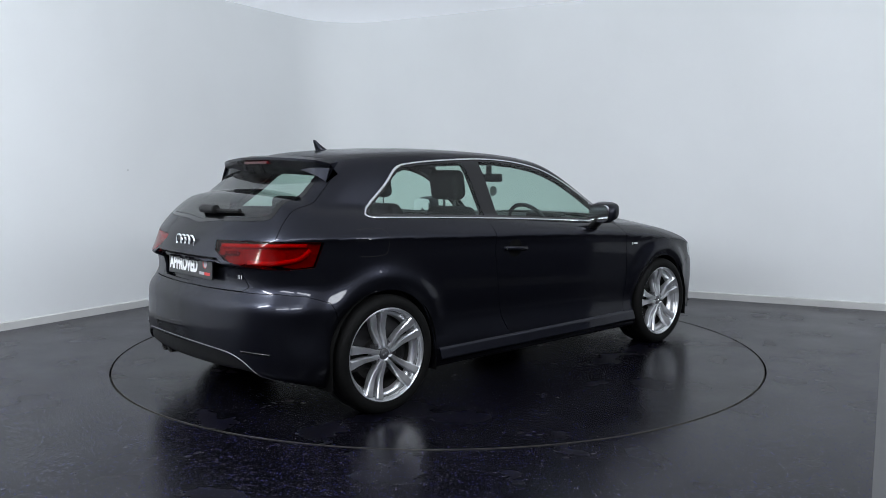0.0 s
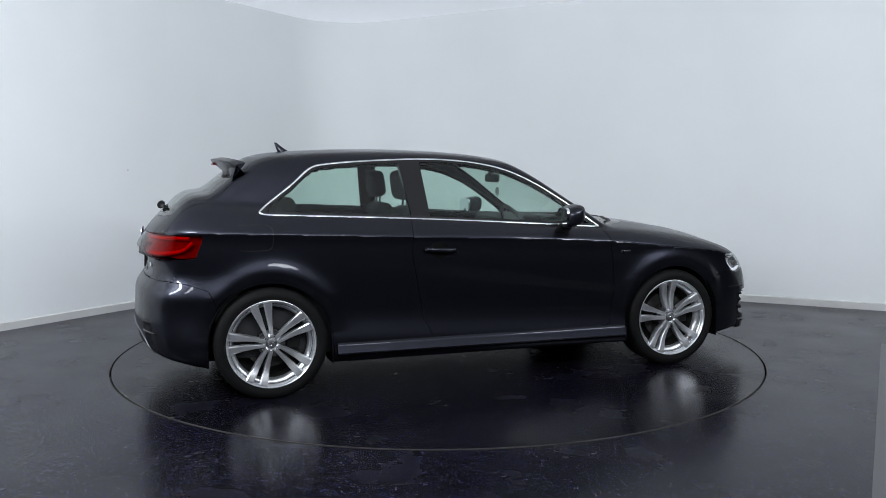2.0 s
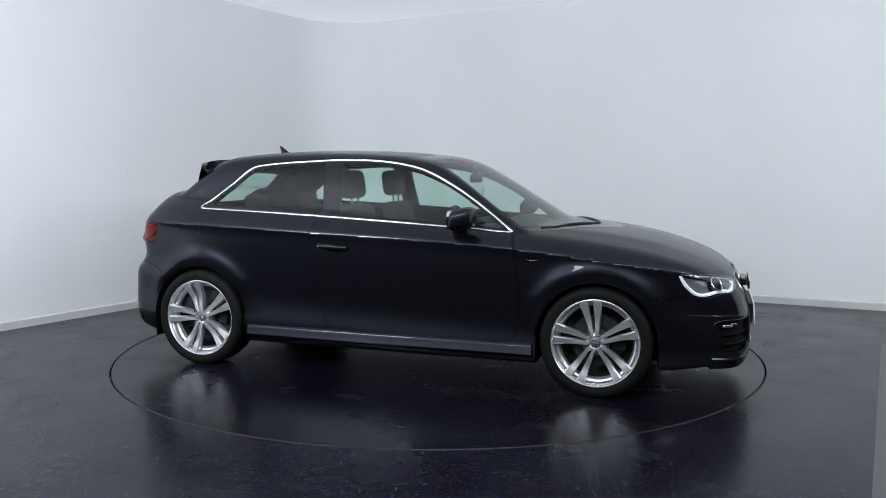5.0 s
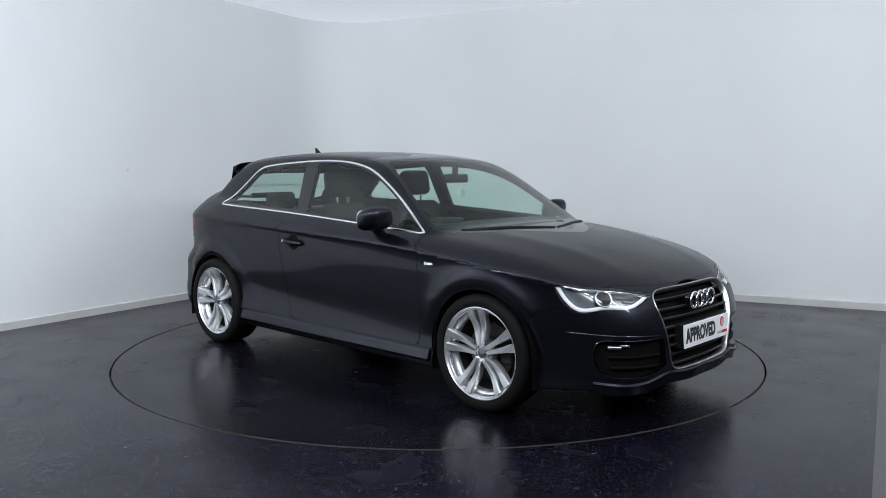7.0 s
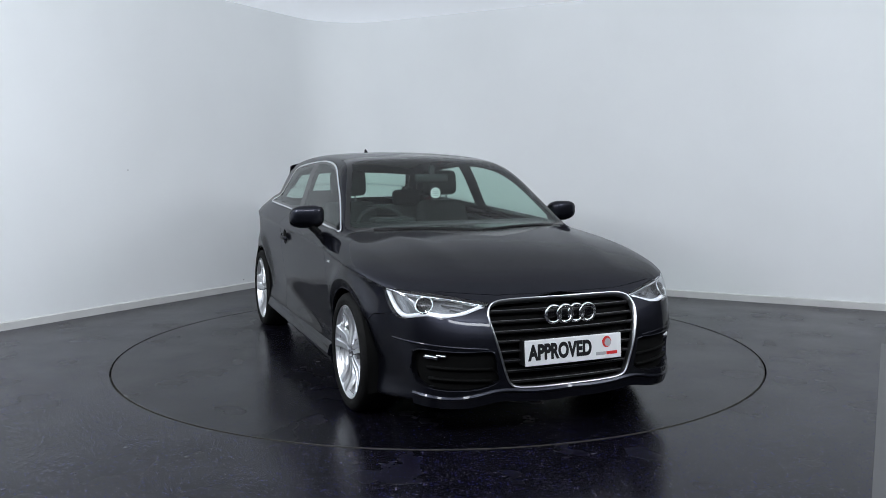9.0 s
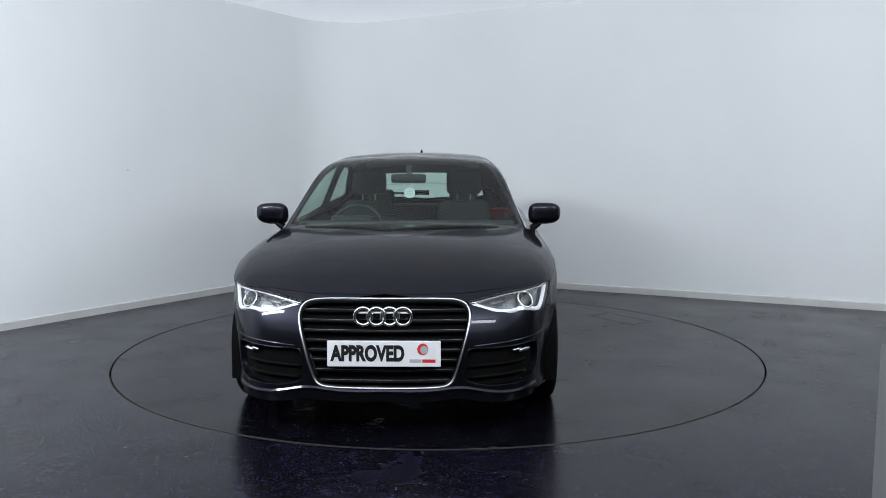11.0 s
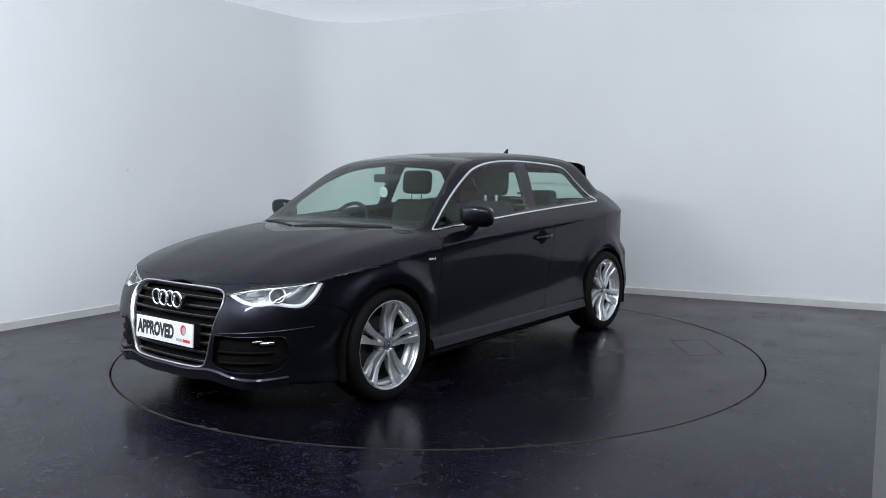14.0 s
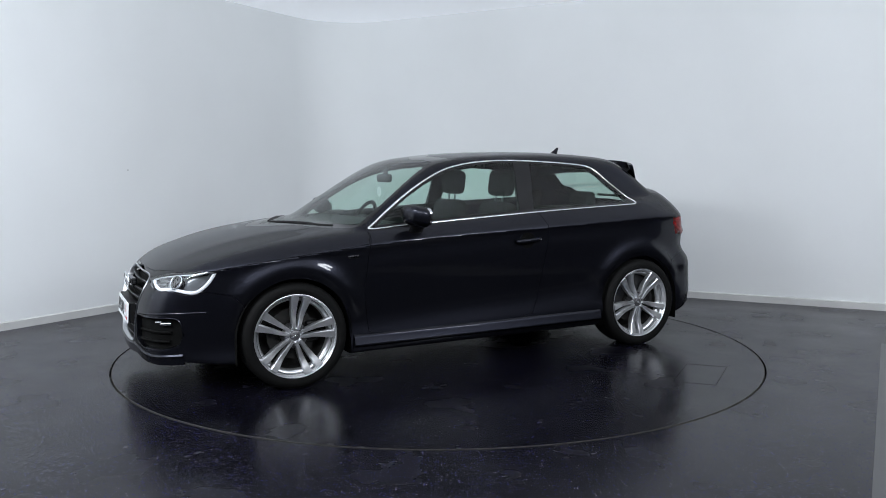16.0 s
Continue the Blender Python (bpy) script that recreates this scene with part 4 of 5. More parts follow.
def blade(bm):
    pts, ups = [], []
    for k in range(41):
        x = -0.93 + 1.87 * k / 40
        p, n = on_skin(1, 1, x, 0.262)
        pts.append(V3((x, p.y, 0.262 - 0.008 * (k / 40)))), ups.append(V3((0, 1, 0)))
    sweep(bm, pts, ups, [(-0.048, -0.03), (-0.044, 0.012), (-0.034, 0.024), (-0.026, 0.026), (-0.020, 0.024), (0.010, 0.015), (0.018, 0.013), (0.024, 0.010), (0.034, -0.004), (0.036, -0.03)])


for ob in both_sides("sill_blade", blade, PAINT, skirts):
    soften(ob, 30)


def mirror_shell(bm):
    r = bmesh.ops.create_uvsphere(bm, u_segments=28, v_segments=18, radius=1)
    for w in r["verts"]:
        x, y, z = w.co
        px = math.copysign(abs(x) ** 0.7, x) * 0.084
        py = math.copysign(abs(y) ** 0.62, y) * 0.106
        pz = math.copysign(abs(z) ** 0.62, z) * 0.073
        if px < 0:
            px *= 0.55
        pz *= 1 - 0.18 * (y + 1) / 2
        w.co = V3((0.530 + px - 0.16 * (py + 0.106) * 0.55, 0.905 + py, 0.996 + pz + 0.02 * px / 0.084))
    for f in bm.faces:
        f.smooth = True


mirrors = both_sides("door_mirror", mirror_shell, PAINT, car, "black door mirror housing")


def mirror_foot(bm):
    pts = [V3((0.50, 0.80, 0.885)), V3((0.505, 0.835, 0.905)), V3((0.51, 0.865, 0.93)), V3((0.515, 0.89, 0.965))]
    sweep(bm, pts, [V3((1, 0, 0))] * 4, [(0.022 * math.cos(a * math.pi / 6), 0.062 * math.sin(a * math.pi / 6) * 0.8) for a in range(12)])


both_sides("mirror_foot", mirror_foot, BLACK, mirrors)


def mirror_glass(bm):
    r = bmesh.ops.create_circle(bm, cap_ends=True, segments=28, radius=1)
    for w in r["verts"]:
        x, y, z = w.co
        w.co = V3((0.479 - 0.10 * y * 0.088, 0.902 + math.copysign(abs(x) ** 0.6, x) * 0.084, 0.994 + math.copysign(abs(y) ** 0.6, y) * 0.058))
        w.co.x = 0.480 - 0.16 * (w.co.y - 0.905 + 0.106) * 0.55
    r = bmesh.ops.extrude_face_region(bm, geom=list(bm.faces))
    for w in r["geom"]:
        if isinstance(w, bmesh.types.BMVert):
            w.co.x += 0.02
    bmesh.ops.recalc_face_normals(bm, faces=bm.faces)


both_sides("mirror_glass", mirror_glass, MIRROR, mirrors, "silvered mirror glass")


# fuel flap seam, on the right flank only
bm = bmesh.new()
loop = smooth_loop(XZ([(-1.46, 0.978), (-1.40, 0.981), (-1.32, 0.979), (-1.285, 0.960), (-1.28, 0.92), (-1.284, 0.865), (-1.31, 0.842), (-1.40, 0.838), (-1.455, 0.842)]), 4, closed=False)
pts, ups = skin_points(1, -1, [(q.x, q.z) for q in loop])
sweep(bm, pts, ups, round_profile(0.0016, 0.0008, 6))
part("fuel_flap_seam", bm, GAP, car, "thin dark seam of the fuel flap")

# ---- car: front ----
def band_on(axis, sign, loop, push=0.0):
    pts, ups = skin_points(axis, sign, [[q[k] for k in range(3) if k != axis] for q in loop])
    return [p + n * push for p, n in zip(pts, ups)], ups


half = [V3((0, y, z)) for y, z in [(0.10, 0.668), (0.2, 0.668), (0.30, 0.666), (0.355, 0.659), (0.392, 0.640), (0.408, 0.60), (0.400, 0.54), (0.372, 0.43), (0.340, 0.325), (0.320, 0.285), (0.285, 0.266), (0.2, 0.260), (0.1, 0.259)]]
ring_half = smooth_loop(half, 3, closed=False)
ring_loop = ring_half + [V3((0, -p.y, p.z)) for p in reversed(ring_half)]
bm = bmesh.new()
pts, ups = band_on(0, 1, ring_loop)
sweep(bm, pts, ups, [(-0.0052, -0.03), (-0.0052, 0.002), (-0.002, 0.005), (0.002, 0.004), (0.0052, 0.0), (0.0052, -0.03)], closed=True)
soften(part("grille_frame", bm, FRAMEMETAL, grille, "silver grille surround"), 40)


def grille_half(z):
    """Half the width of the grille opening at a height."""
    return float(np.interp(z, [0.262, 0.285, 0.325, 0.43, 0.54, 0.60, 0.64, 0.664], [0.28, 0.315, 0.335, 0.367, 0.395, 0.402, 0.388, 0.33]))


for k in range(8):
    z = 0.288 + 0.0485 * k
    bm = bmesh.new()
    w = grille_half(z) - 0.004
    pts, ups = band_on(0, 1, [V3((0, -w + 2 * w * j / 20, z)) for j in range(21)], -0.022)
    sweep(bm, pts, ups, [(-0.007, -0.03), (-0.007, 0.0), (-0.003, 0.004), (0.003, 0.004), (0.009, -0.002), (0.009, -0.03)])
    soften(part("slat", bm, BLACK, grille), 40)
    bm = bmesh.new()
    sweep(bm, [p + V3((0.004, 0, 0.005)) for p in pts], ups, round_profile(0.0016, 0.0016, 6))
    part("slat_edge", bm, ALLOYDARK, grille, "thin grey edge line")

for k in range(4):
    bm = bmesh.new()
    c = on_skin(0, 1, (k - 1.5) * 0.062, 0.597)[0]
    ring = [V3((2.131 + 0.002 * (k % 2), (k - 1.5) * 0.0625 + 0.0405 * math.cos(a * math.pi / 20), 0.597 + 0.0405 * math.sin(a * math.pi / 20))) for a in range(40)]
    sweep(bm, ring, [V3((1, 0, 0))] * 40, round_profile(0.0078, 0.006, 8), closed=True)
    part("emblem_ring", bm, CHROME, grille, "polished chrome ring")

bm = bmesh.new()
add_box(bm, (2.085, -0.13, 0.575), (2.121, 0.13, 0.620), 0.01)
part("emblem_mount", bm, GLOSSBLACK, grille)


def writing(text, size, place, mat, parent, name="lettering", spread=1.0):
    """Raised lettering from the built-in font, facing +x before it is placed."""
    cu = bpy.data.curves.new(name, "FONT")
    cu.body, cu.size, cu.align_x, cu.align_y, cu.extrude = text, 1.0, "CENTER", "CENTER", 0.004
    cu.offset = 0.050
    tmp = bpy.data.objects.new(name, cu)
    me = bpy.data.meshes.new_from_object(tmp)
    bpy.data.objects.remove(tmp)
    xs = [w.co.x for w in me.vertices]
    ys = [w.co.y for w in me.vertices]
    sx, sy = size[0] / (max(xs) - min(xs)), size[1] / (max(ys) - min(ys))
    mx, my = (max(xs) + min(xs)) / 2, (max(ys) + min(ys)) / 2
    for w in me.vertices:
        w.co = place @ V3((w.co.z * 0.12, (w.co.x - mx) * sx, (w.co.y - my) * sy))
    me.materials.append(mat)
    ob = new(name, me)
    ob.parent = parent
    return ob


def number_plate(place, base, ink, second, label):
    """A show plate with a bold word, a round mark and a bar."""
    place = place @ Matrix.Diagonal((1, 1.025, 1.10, 1))
    bm = bmesh.new()
    add_box(bm, (-0.004, -0.26, -0.0555), (0.004, 0.26, 0.0555), 0.003, 2)
    for w in bm.verts:
        w.co = place @ w.co
    plate = part("number_plate", bm, base, car, label)
    writing("APPROVED", (0.340, 0.071), place @ pose(0.0045, -0.076, 0.002), ink, plate)
    disc = bmesh.new()
    bmesh.ops.create_circle(disc, cap_ends=True, segments=32, radius=0.025)
    for w in disc.verts:
        w.co = place @ V3((0.0048, 0.178 + w.co.x, 0.02 + w.co.y))
    part("round_mark", disc, second, plate, "red and grey round mark")
    disc = bmesh.new()
    bmesh.ops.create_circle(disc, cap_ends=True, segments=24, radius=0.018)
    for w in disc.verts:
        w.co = place @ V3((0.0053, 0.184 + w.co.x, 0.017 + w.co.y))
    part("mark_centre", disc, GREYINK, plate)
    for y0, y1, mat in ((0.118, 0.172, GREYINK), (0.176, 0.236, REDINK)):
        bm = bmesh.new()
        add_box(bm, (0.0042, y0, -0.037), (0.0050, y1, -0.023))
        for w in bm.verts:
            w.co = place @ w.co
        part("bar", bm, mat, plate)
    return plate


number_plate(pose(2.159, 0.005, 0.426, 0, -4, 0), WHITEPLATE, INK, REDINK, "white show plate with bold black lettering")
bm = bmesh.new()
add_box(bm, (2.10, -0.265, 0.365), (2.150, 0.265, 0.49), 0.006)
part("plate_holder", bm, BLACK, grille)

HEAD_LOOP = [V3(p) for p in ((1.72, 0.80, 0.712), (1.80, 0.74, 0.712), (1.95, 0.58, 0.694), (2.06, 0.425, 0.662), (2.055, 0.42, 0.645), (2.02, 0.50, 0.605), (1.98, 0.56, 0.592),
                             (1.93, 0.64, 0.598), (1.86, 0.72, 0.578), (1.82, 0.77, 0.588), (1.77, 0.80, 0.64))]


def along(way, point, push):
    """Where the line through point along way meets the skin."""
    d = np.array(Vector(way).normalized())
    p0 = np.array(point) - d * 0.6
    lo, hi = 0.0, 1.4
    for _ in range(20):
        m = (lo + hi) / 2
        if body_field(p0 + d * m) < 0:
            lo = m
        else:
            hi = m
    p = p0 + d * lo
    n = body_normal(p)
    return Vector(p) + Vector(n) * push, Vector(n)


HEADWAY, TAILWAY = (0.72, 0.68, 0.1), (-0.8, 0.6, 0.0)


def in_loop(loop, way, d):
    """The loop drawn in by d as seen along way."""
    way, u, v = basis(way)
    n = len(loop)
    mid = sum(loop, V3()) / n
    out = []
    for k in range(n):
        t = loop[(k + 1) % n] - loop[k - 1]
        s = way.cross(t).normalized()
        if s.dot(mid - loop[k]) < 0:
            s = -s
        out.append(loop[k] + s * d)
    return out


def head_strip(bm):
    """The bright border along the outer, lower and inner edges of the headlight."""
    inner_ = in_loop(HEAD_LOOP, HEADWAY, 0.014)
    line = smooth_loop([inner_[k] for k in (0, 10, 9, 8, 7, 6, 5, 4)], 4, closed=False)
    pts, ups = [], []
    for q in line:
        p, n = along(HEADWAY, q, -0.018)
        pts.append(p), ups.append(n)
    sweep(bm, pts, ups, [(-0.009, -0.012), (-0.009, 0.0), (0.0, 0.005), (0.009, 0.0), (0.009, -0.012)])


def head_top(bm):
    inner_ = in_loop(HEAD_LOOP, HEADWAY, 0.009)
    line = smooth_loop([inner_[k] for k in (0, 1, 2, 3)], 5, closed=False)
    pts, ups = [], []
    for q in line:
        p, n = along(HEADWAY, q, -0.014)
        pts.append(p), ups.append(n)
    sweep(bm, pts, ups, [(-0.006, -0.01), (-0.006, 0.003), (0.006, 0.003), (0.006, -0.01)])


def projector(bm):
    c, n = along(HEADWAY, (1.905, 0.645, 0.652), -0.022)
    q = n.to_track_quat("Z", "Y").to_matrix().to_4x4()
    prof = [(0.038, -0.03), (0.038, 0.004), (0.034, 0.006), (0.032, -0.004), (0.030, -0.006), (0.023, 0.004), (0.013, 0.010), (0.0, 0.012)]
    rings = [[bm.verts.new(c + (q.to_3x3() @ V3((r * math.cos(a * math.pi / 14), r * math.sin(a * math.pi / 14), h)))) for a in range(28)] for r, h in prof]
    for r, s in zip(rings, rings[1:]):
        for a in range(28):
            bm.faces.new((r[a], r[(a + 1) % 28], s[(a + 1) % 28], s[a])).smooth = True


def reflector_bowl(bm):
    for x, y, z, w in ((1.965, 0.53, 0.662, 0.05), (1.99, 0.50, 0.640, 0.045)):
        c, n = along(HEADWAY, (x, y, z), -0.026)
        t = V3((0.55, -0.8, -0.12)).normalized()
        sweep(bm, [c - t * w, c, c + t * w], [n] * 3, [(-0.010, -0.012), (-0.010, 0.002), (0.0, -0.004), (0.010, 0.002), (0.010, -0.012)])


both_sides("light_guide", head_strip, DRL, lamps_f, "white glowing daytime light border")
both_sides("upper_trim", head_top, MIRROR, lamps_f)
for ob in both_sides("projector", projector, GLOSSBLACK, lamps_f, "round dark projector lens"):
    soften(ob, 40)


def projector_ring(bm):
    c, n = along(HEADWAY, (1.905, 0.645, 0.652), -0.014)
    q = n.to_track_quat("Z", "Y").to_matrix().to_3x3()
    ring = [c + q @ V3((0.041 * math.cos(a * math.pi / 14), 0.041 * math.sin(a * math.pi / 14), 0)) for a in range(28)]
    sweep(bm, ring, [n] * 28, round_profile(0.0045, 0.004, 6), closed=True)


both_sides("projector_ring", projector_ring, CHROME, lamps_f, "bright ring round the projector")
both_sides("reflector", reflector_bowl, ALLOYDARK, lamps_f)


def duct_slat(bm, z, y0, y1, push):
    pts, ups = band_on(0, 1, [V3((0, y0 + (y1 - y0) * k / 12, z + 0.012 * k / 12)) for k in range(13)], push)
    sweep(bm, pts, ups, [(-0.006, -0.025), (-0.006, 0.0), (0.006, 0.0), (0.006, -0.025)])


for z, y0, y1, push in ((0.300, 0.41, 0.69, -0.012), (0.352, 0.40, 0.70, -0.018)):
    both_sides("duct_slat", lambda bm, z=z, y0=y0, y1=y1, push=push: duct_slat(bm, z, y0, y1, push), UNDER, ducts)


def duct_frame(bm):
    loop = smooth_loop([V3((0, p.y, p.z)) for p in in_loop(DUCT_LOOP, FRONT, 0.002)], 3)
    pts, ups = band_on(0, 1, loop)
    sweep(bm, pts, ups, [(-0.004, -0.03), (-0.003, -0.001), (0.0, 0.001), (0.003, 0.0), (0.004, -0.03)], closed=True)


for ob in both_sides("duct_frame", duct_frame, PAINT, ducts):
    soften(ob, 40)


def fog(bm):
    for y0, y1, z, h in ((0.620, 0.660, 0.420, 0.008), (0.654, 0.705, 0.412, 0.011)):
        pts, ups = band_on(0, 1, [V3((0, y0 + (y1 - y0) * k / 5, z + 0.004 * k / 5)) for k in range(6)], -0.012)
        sweep(bm, pts, ups, [(-h, -0.02), (-h * 0.9, 0.0), (0.0, 0.004), (h * 0.8, 0.0), (h, -0.02)])


both_sides("fog_light", fog, CHROME, ducts, "small bright fog light")

lip_z = spline((0.0, 0.243), (0.25, 0.244), (0.38, 0.252), (0.46, 0.238), (0.60, 0.222), (0.78, 0.240))
bm = bmesh.new()
ys = [-0.73 + 1.46 * k / 64 for k in range(65)]
pts, ups = band_on(0, 1, [V3((0, y, float(lip_z(abs(y))))) for y in ys])
sweep(bm, pts, ups, [(-0.018, -0.02), (-0.012, 0.004), (-0.003, 0.010), (0.003, 0.009), (0.008, 0.0), (0.05, -0.004), (0.05, -0.03)])
soften(part("splitter", bm, PAINT, front_bumper, "black front splitter lip"), 35)


def bumper_crease(bm):
    pts, ups = band_on(0, 1, [V3((0, 0.43 + 0.36 * k / 14, 0.452 + 0.030 * k / 14)) for k in range(15)], -0.004)
    sweep(bm, pts, ups, [(-0.012, -0.004), (-0.004, 0.006), (0.004, 0.006), (0.014, -0.004)])


for ob in both_sides("bumper_crease", bumper_crease, PAINT, front_bumper):
    soften(ob, 60)

# cowl panel and wipers at the foot of the windscreen
bm = bmesh.new()
pts, ups = [], []
for k in range(33):
    y = -0.66 + 1.32 * k / 32
    p, n = on_skin(0, 1, y, 0.955)
    pts.append(p + V3((0.012, 0, -0.018))), ups.append(V3((0.3, 0, 0.95)))
sweep(bm, pts, ups, [(-0.035, -0.006), (-0.03, 0.004), (0.03, 0.002), (0.035, -0.01)])
part("cowl", bm, BLACK, car, "black plastic cowl below the windscreen")
for s, y0, y1 in ((1, -0.02, 0.58), (1, -0.60, -0.05)):
    bm = bmesh.new()
    pts, ups = [], []
    for k in range(17):
        u = k / 16
        y = y0 + (y1 - y0) * u
        p, n = on_skin(0, 1, y, 0.937 + 0.006 * math.sin(u * math.pi))
        pts.append(p + n * (0.001 + 0.004 * math.sin(u * math.pi))), ups.append(n)
    sweep(bm, pts, ups, [(-0.008, -0.012), (-0.010, 0.0), (0.0, 0.006), (0.010, 0.0), (0.006, -0.012)])
    part("windscreen_wiper", bm, BLACK, windscreen)

# ---- car: rear ----
SP_N = 33


def spoiler(bm):
    rows = []
    for k in range(SP_N):
        y = -0.585 + 1.17 * k / (SP_N - 1)
        a = abs(y)
        drop = 0.085 * y * y + 0.10 * y**4
        fade = max(0.0, (a - 0.50) / 0.085) ** 2
        tip = -1.572 + 0.30 * y * y + 0.02 * fade
        top = 1.357 - drop * 0.75 - 0.010 * fade
        front = on_skin(2, 1, -1.36, y, base=1.0)[0]
        mid = on_skin(2, 1, -1.48, y, base=1.0)[0]
        sec = [V3((front.x, y, front.z + 0.001)), V3((-1.48, y, mid.z + 0.006)), V3((tip + 0.05, y, top + 0.010)), V3((tip, y, top)), V3((tip + 0.002, y, top - 0.014)),
               V3((tip + 0.045, y, top - 0.052)), V3((tip + 0.09, y, top - 0.092)), V3((max(-1.40, tip + 0.12), y, top - 0.090)), V3((-1.36, y, front.z - 0.04))]
        rows.append([bm.verts.new(p) for p in sec])
    n = len(rows[0])
    for a, b in zip(rows, rows[1:]):
        for j in range(n):
            bm.faces.new((a[j], b[j], b[(j + 1) % n], a[(j + 1) % n]))
    bm.faces.new(rows[0])
    bm.faces.new(rows[-1][::-1])
    bmesh.ops.recalc_face_normals(bm, faces=bm.faces)


bm = bmesh.new()
spoiler(bm)
spoiler_ob = soften(part("roof_spoiler", bm, PAINT, tailgate, "black roof spoiler over the rear window"), 40)
bm = bmesh.new()
add_box(bm, (-1.566, -0.13, 1.318), (-1.535, 0.13, 1.334), 0.004)
part("brake_light", bm, DARKRED, tailgate, "slim dark red high-level brake light")

# shark fin aerial
bm = bmesh.new()
rows = []
for k in range(11):
    u = k / 10
    z0 = on_skin(2, 1, -1.08, 0.0, base=1.0)[0].z - 0.006
    xf, xr = -1.06 - 0.095 * u**0.75, -1.150 - 0.022 * u
    w = 0.022 * (1 - u) ** 0.8 + 0.003
    rows.append([bm.verts.new((xr + (xf - xr) * (0.5 - 0.5 * math.cos(math.pi * j / 6)), s * w * math.sin(math.pi * j / 6) ** 0.6, z0 + 0.062 * u)) for s, js in ((1, range(7)), (-1, range(5, 0, -1))) for j in js])
for a, b in zip(rows, rows[1:]):
    for j in range(12):
        bm.faces.new((a[j], a[(j + 1) % 12], b[(j + 1) % 12], b[j])).smooth = True
bm.faces.new(rows[-1])
bmesh.ops.recalc_face_normals(bm, faces=bm.faces)
part("aerial", bm, PAINT, car, "black shark fin roof aerial")

TAIL_LOOP = [V3(p) for p in ((-1.63, 0.80, 0.925), (-1.70, 0.80, 0.80), (-1.83, 0.72, 0.79), (-1.93, 0.55, 0.805), (-1.98, 0.42, 0.83), (-2.0, 0.33, 0.875), (-2.0, 0.32, 0.925), (-1.93, 0.55, 0.928), (-1.8, 0.73, 0.930))]


def tail_guide(bm, line, w):
    pts, ups = [], []
    for q in smooth_loop([V3(p) for p in line], 5, closed=False):
        p, n = along(TAILWAY, q, -0.015)
        pts.append(p), ups.append(n)
    sweep(bm, pts, ups, [(-w, -0.014), (-w, 0.0), (0.0, 0.004), (w, 0.0), (w, -0.014)])


for line, w in ((((-1.99, 0.36, 0.908), (-1.93, 0.55, 0.912), (-1.80, 0.72, 0.912), (-1.72, 0.78, 0.908)), 0.010),
                (((-1.93, 0.55, 0.832), (-1.84, 0.69, 0.828), (-1.76, 0.76, 0.842), (-1.71, 0.79, 0.885)), 0.011)):
    both_sides("light_guide", lambda bm, line=line, w=w: tail_guide(bm, line, w), REDGLOW, lamps_r, "bright red light guide")
both_sides("reversing_light", lambda bm: tail_guide(bm, ((-1.985, 0.40, 0.872), (-1.955, 0.48, 0.874)), 0.010), SILVER, lamps_r, "clear reversing light")

# rear emblem, bars for the model names, plate
for k in range(4):
    bm = bmesh.new()
    x = on_skin(0, -1, 0.0, 0.902)[0].x - 0.004 - 0.001 * (k % 2)
    ring = [V3((x, (k - 1.5) * 0.0495 + 0.033 * math.cos(a * math.pi / 18), 0.902 + 0.033 * math.sin(a * math.pi / 18))) for a in range(36)]
    sweep(bm, ring, [V3((-1, 0, 0))] * 36, round_profile(0.0056, 0.0045, 8), closed=True)
    part("emblem_ring", bm, CHROME, tailgate, "polished chrome ring")
for y0, y1, z in ((0.312, 0.330, 0.775), (0.342, 0.352, 0.770), (-0.500, -0.488, 0.745), (-0.482, -0.470, 0.745), (-0.464, -0.459, 0.745)):
    bm = bmesh.new()
    x = on_skin(0, -1, (y0 + y1) / 2, z)[0].x + (0.026 if y0 > 0 else 0.0)
    add_box(bm, (x - 0.004, y0, z - 0.012), (x + 0.004, y1, z + 0.012), 0.0015, 1)
    part("badge", bm, MIRROR, tailgate, "small silver bar badge")
number_plate(pose(-1.976, -0.0, 0.772, 0, 0, 180) @ pose(0, 0, 0, 0, -3, 0), BLACKPLATE, WHITEINK, REDINK, "black show plate with bold white lettering")
bm = bmesh.new()
add_box(bm, (-1.982, -0.38, 0.838), (-1.94, 0.38, 0.852), 0.005)
part("tailgate_grip", bm, GLOSSBLACK, tailgate, "dark grip bar over the number plate")

bm = bmesh.new()
hatch_line = smooth_loop([V3((0, y, z)) for y, z in ((-0.69, 0.215), (-0.63, 0.285), (-0.54, 0.348), (-0.40, 0.376), (0.0, 0.388), (0.40, 0.376), (0.54, 0.348), (0.63, 0.285), (0.69, 0.215))], 4, closed=False)
pts, ups = band_on(0, -1, hatch_line)
sweep(bm, pts, ups, [(-0.004, -0.01), (-0.003, 0.002), (0.0, 0.004), (0.003, 0.002), (0.004, -0.01)])
part("diffuser_strip", bm, ALLOYDARK, diffuser, "thin silver strip round the diffuser")
for y in (0.28, 0.36):
    bm = bmesh.new()
    rows = lathe(bm, [(0.026, 0.0), (0.033, -0.004), (0.033, 0.12), (0.028, 0.12), (0.028, 0.004)], 24)
    for w in bm.verts:
        w.co = V3((-1.965 + w.co.y, y + 0.04 + w.co.x, 0.262 + w.co.z))
    bmesh.ops.recalc_face_normals(bm, faces=bm.faces)
    soften(part("exhaust_pipe", bm, DARKMETAL, car, "dull grey exhaust tail pipe"), 40)


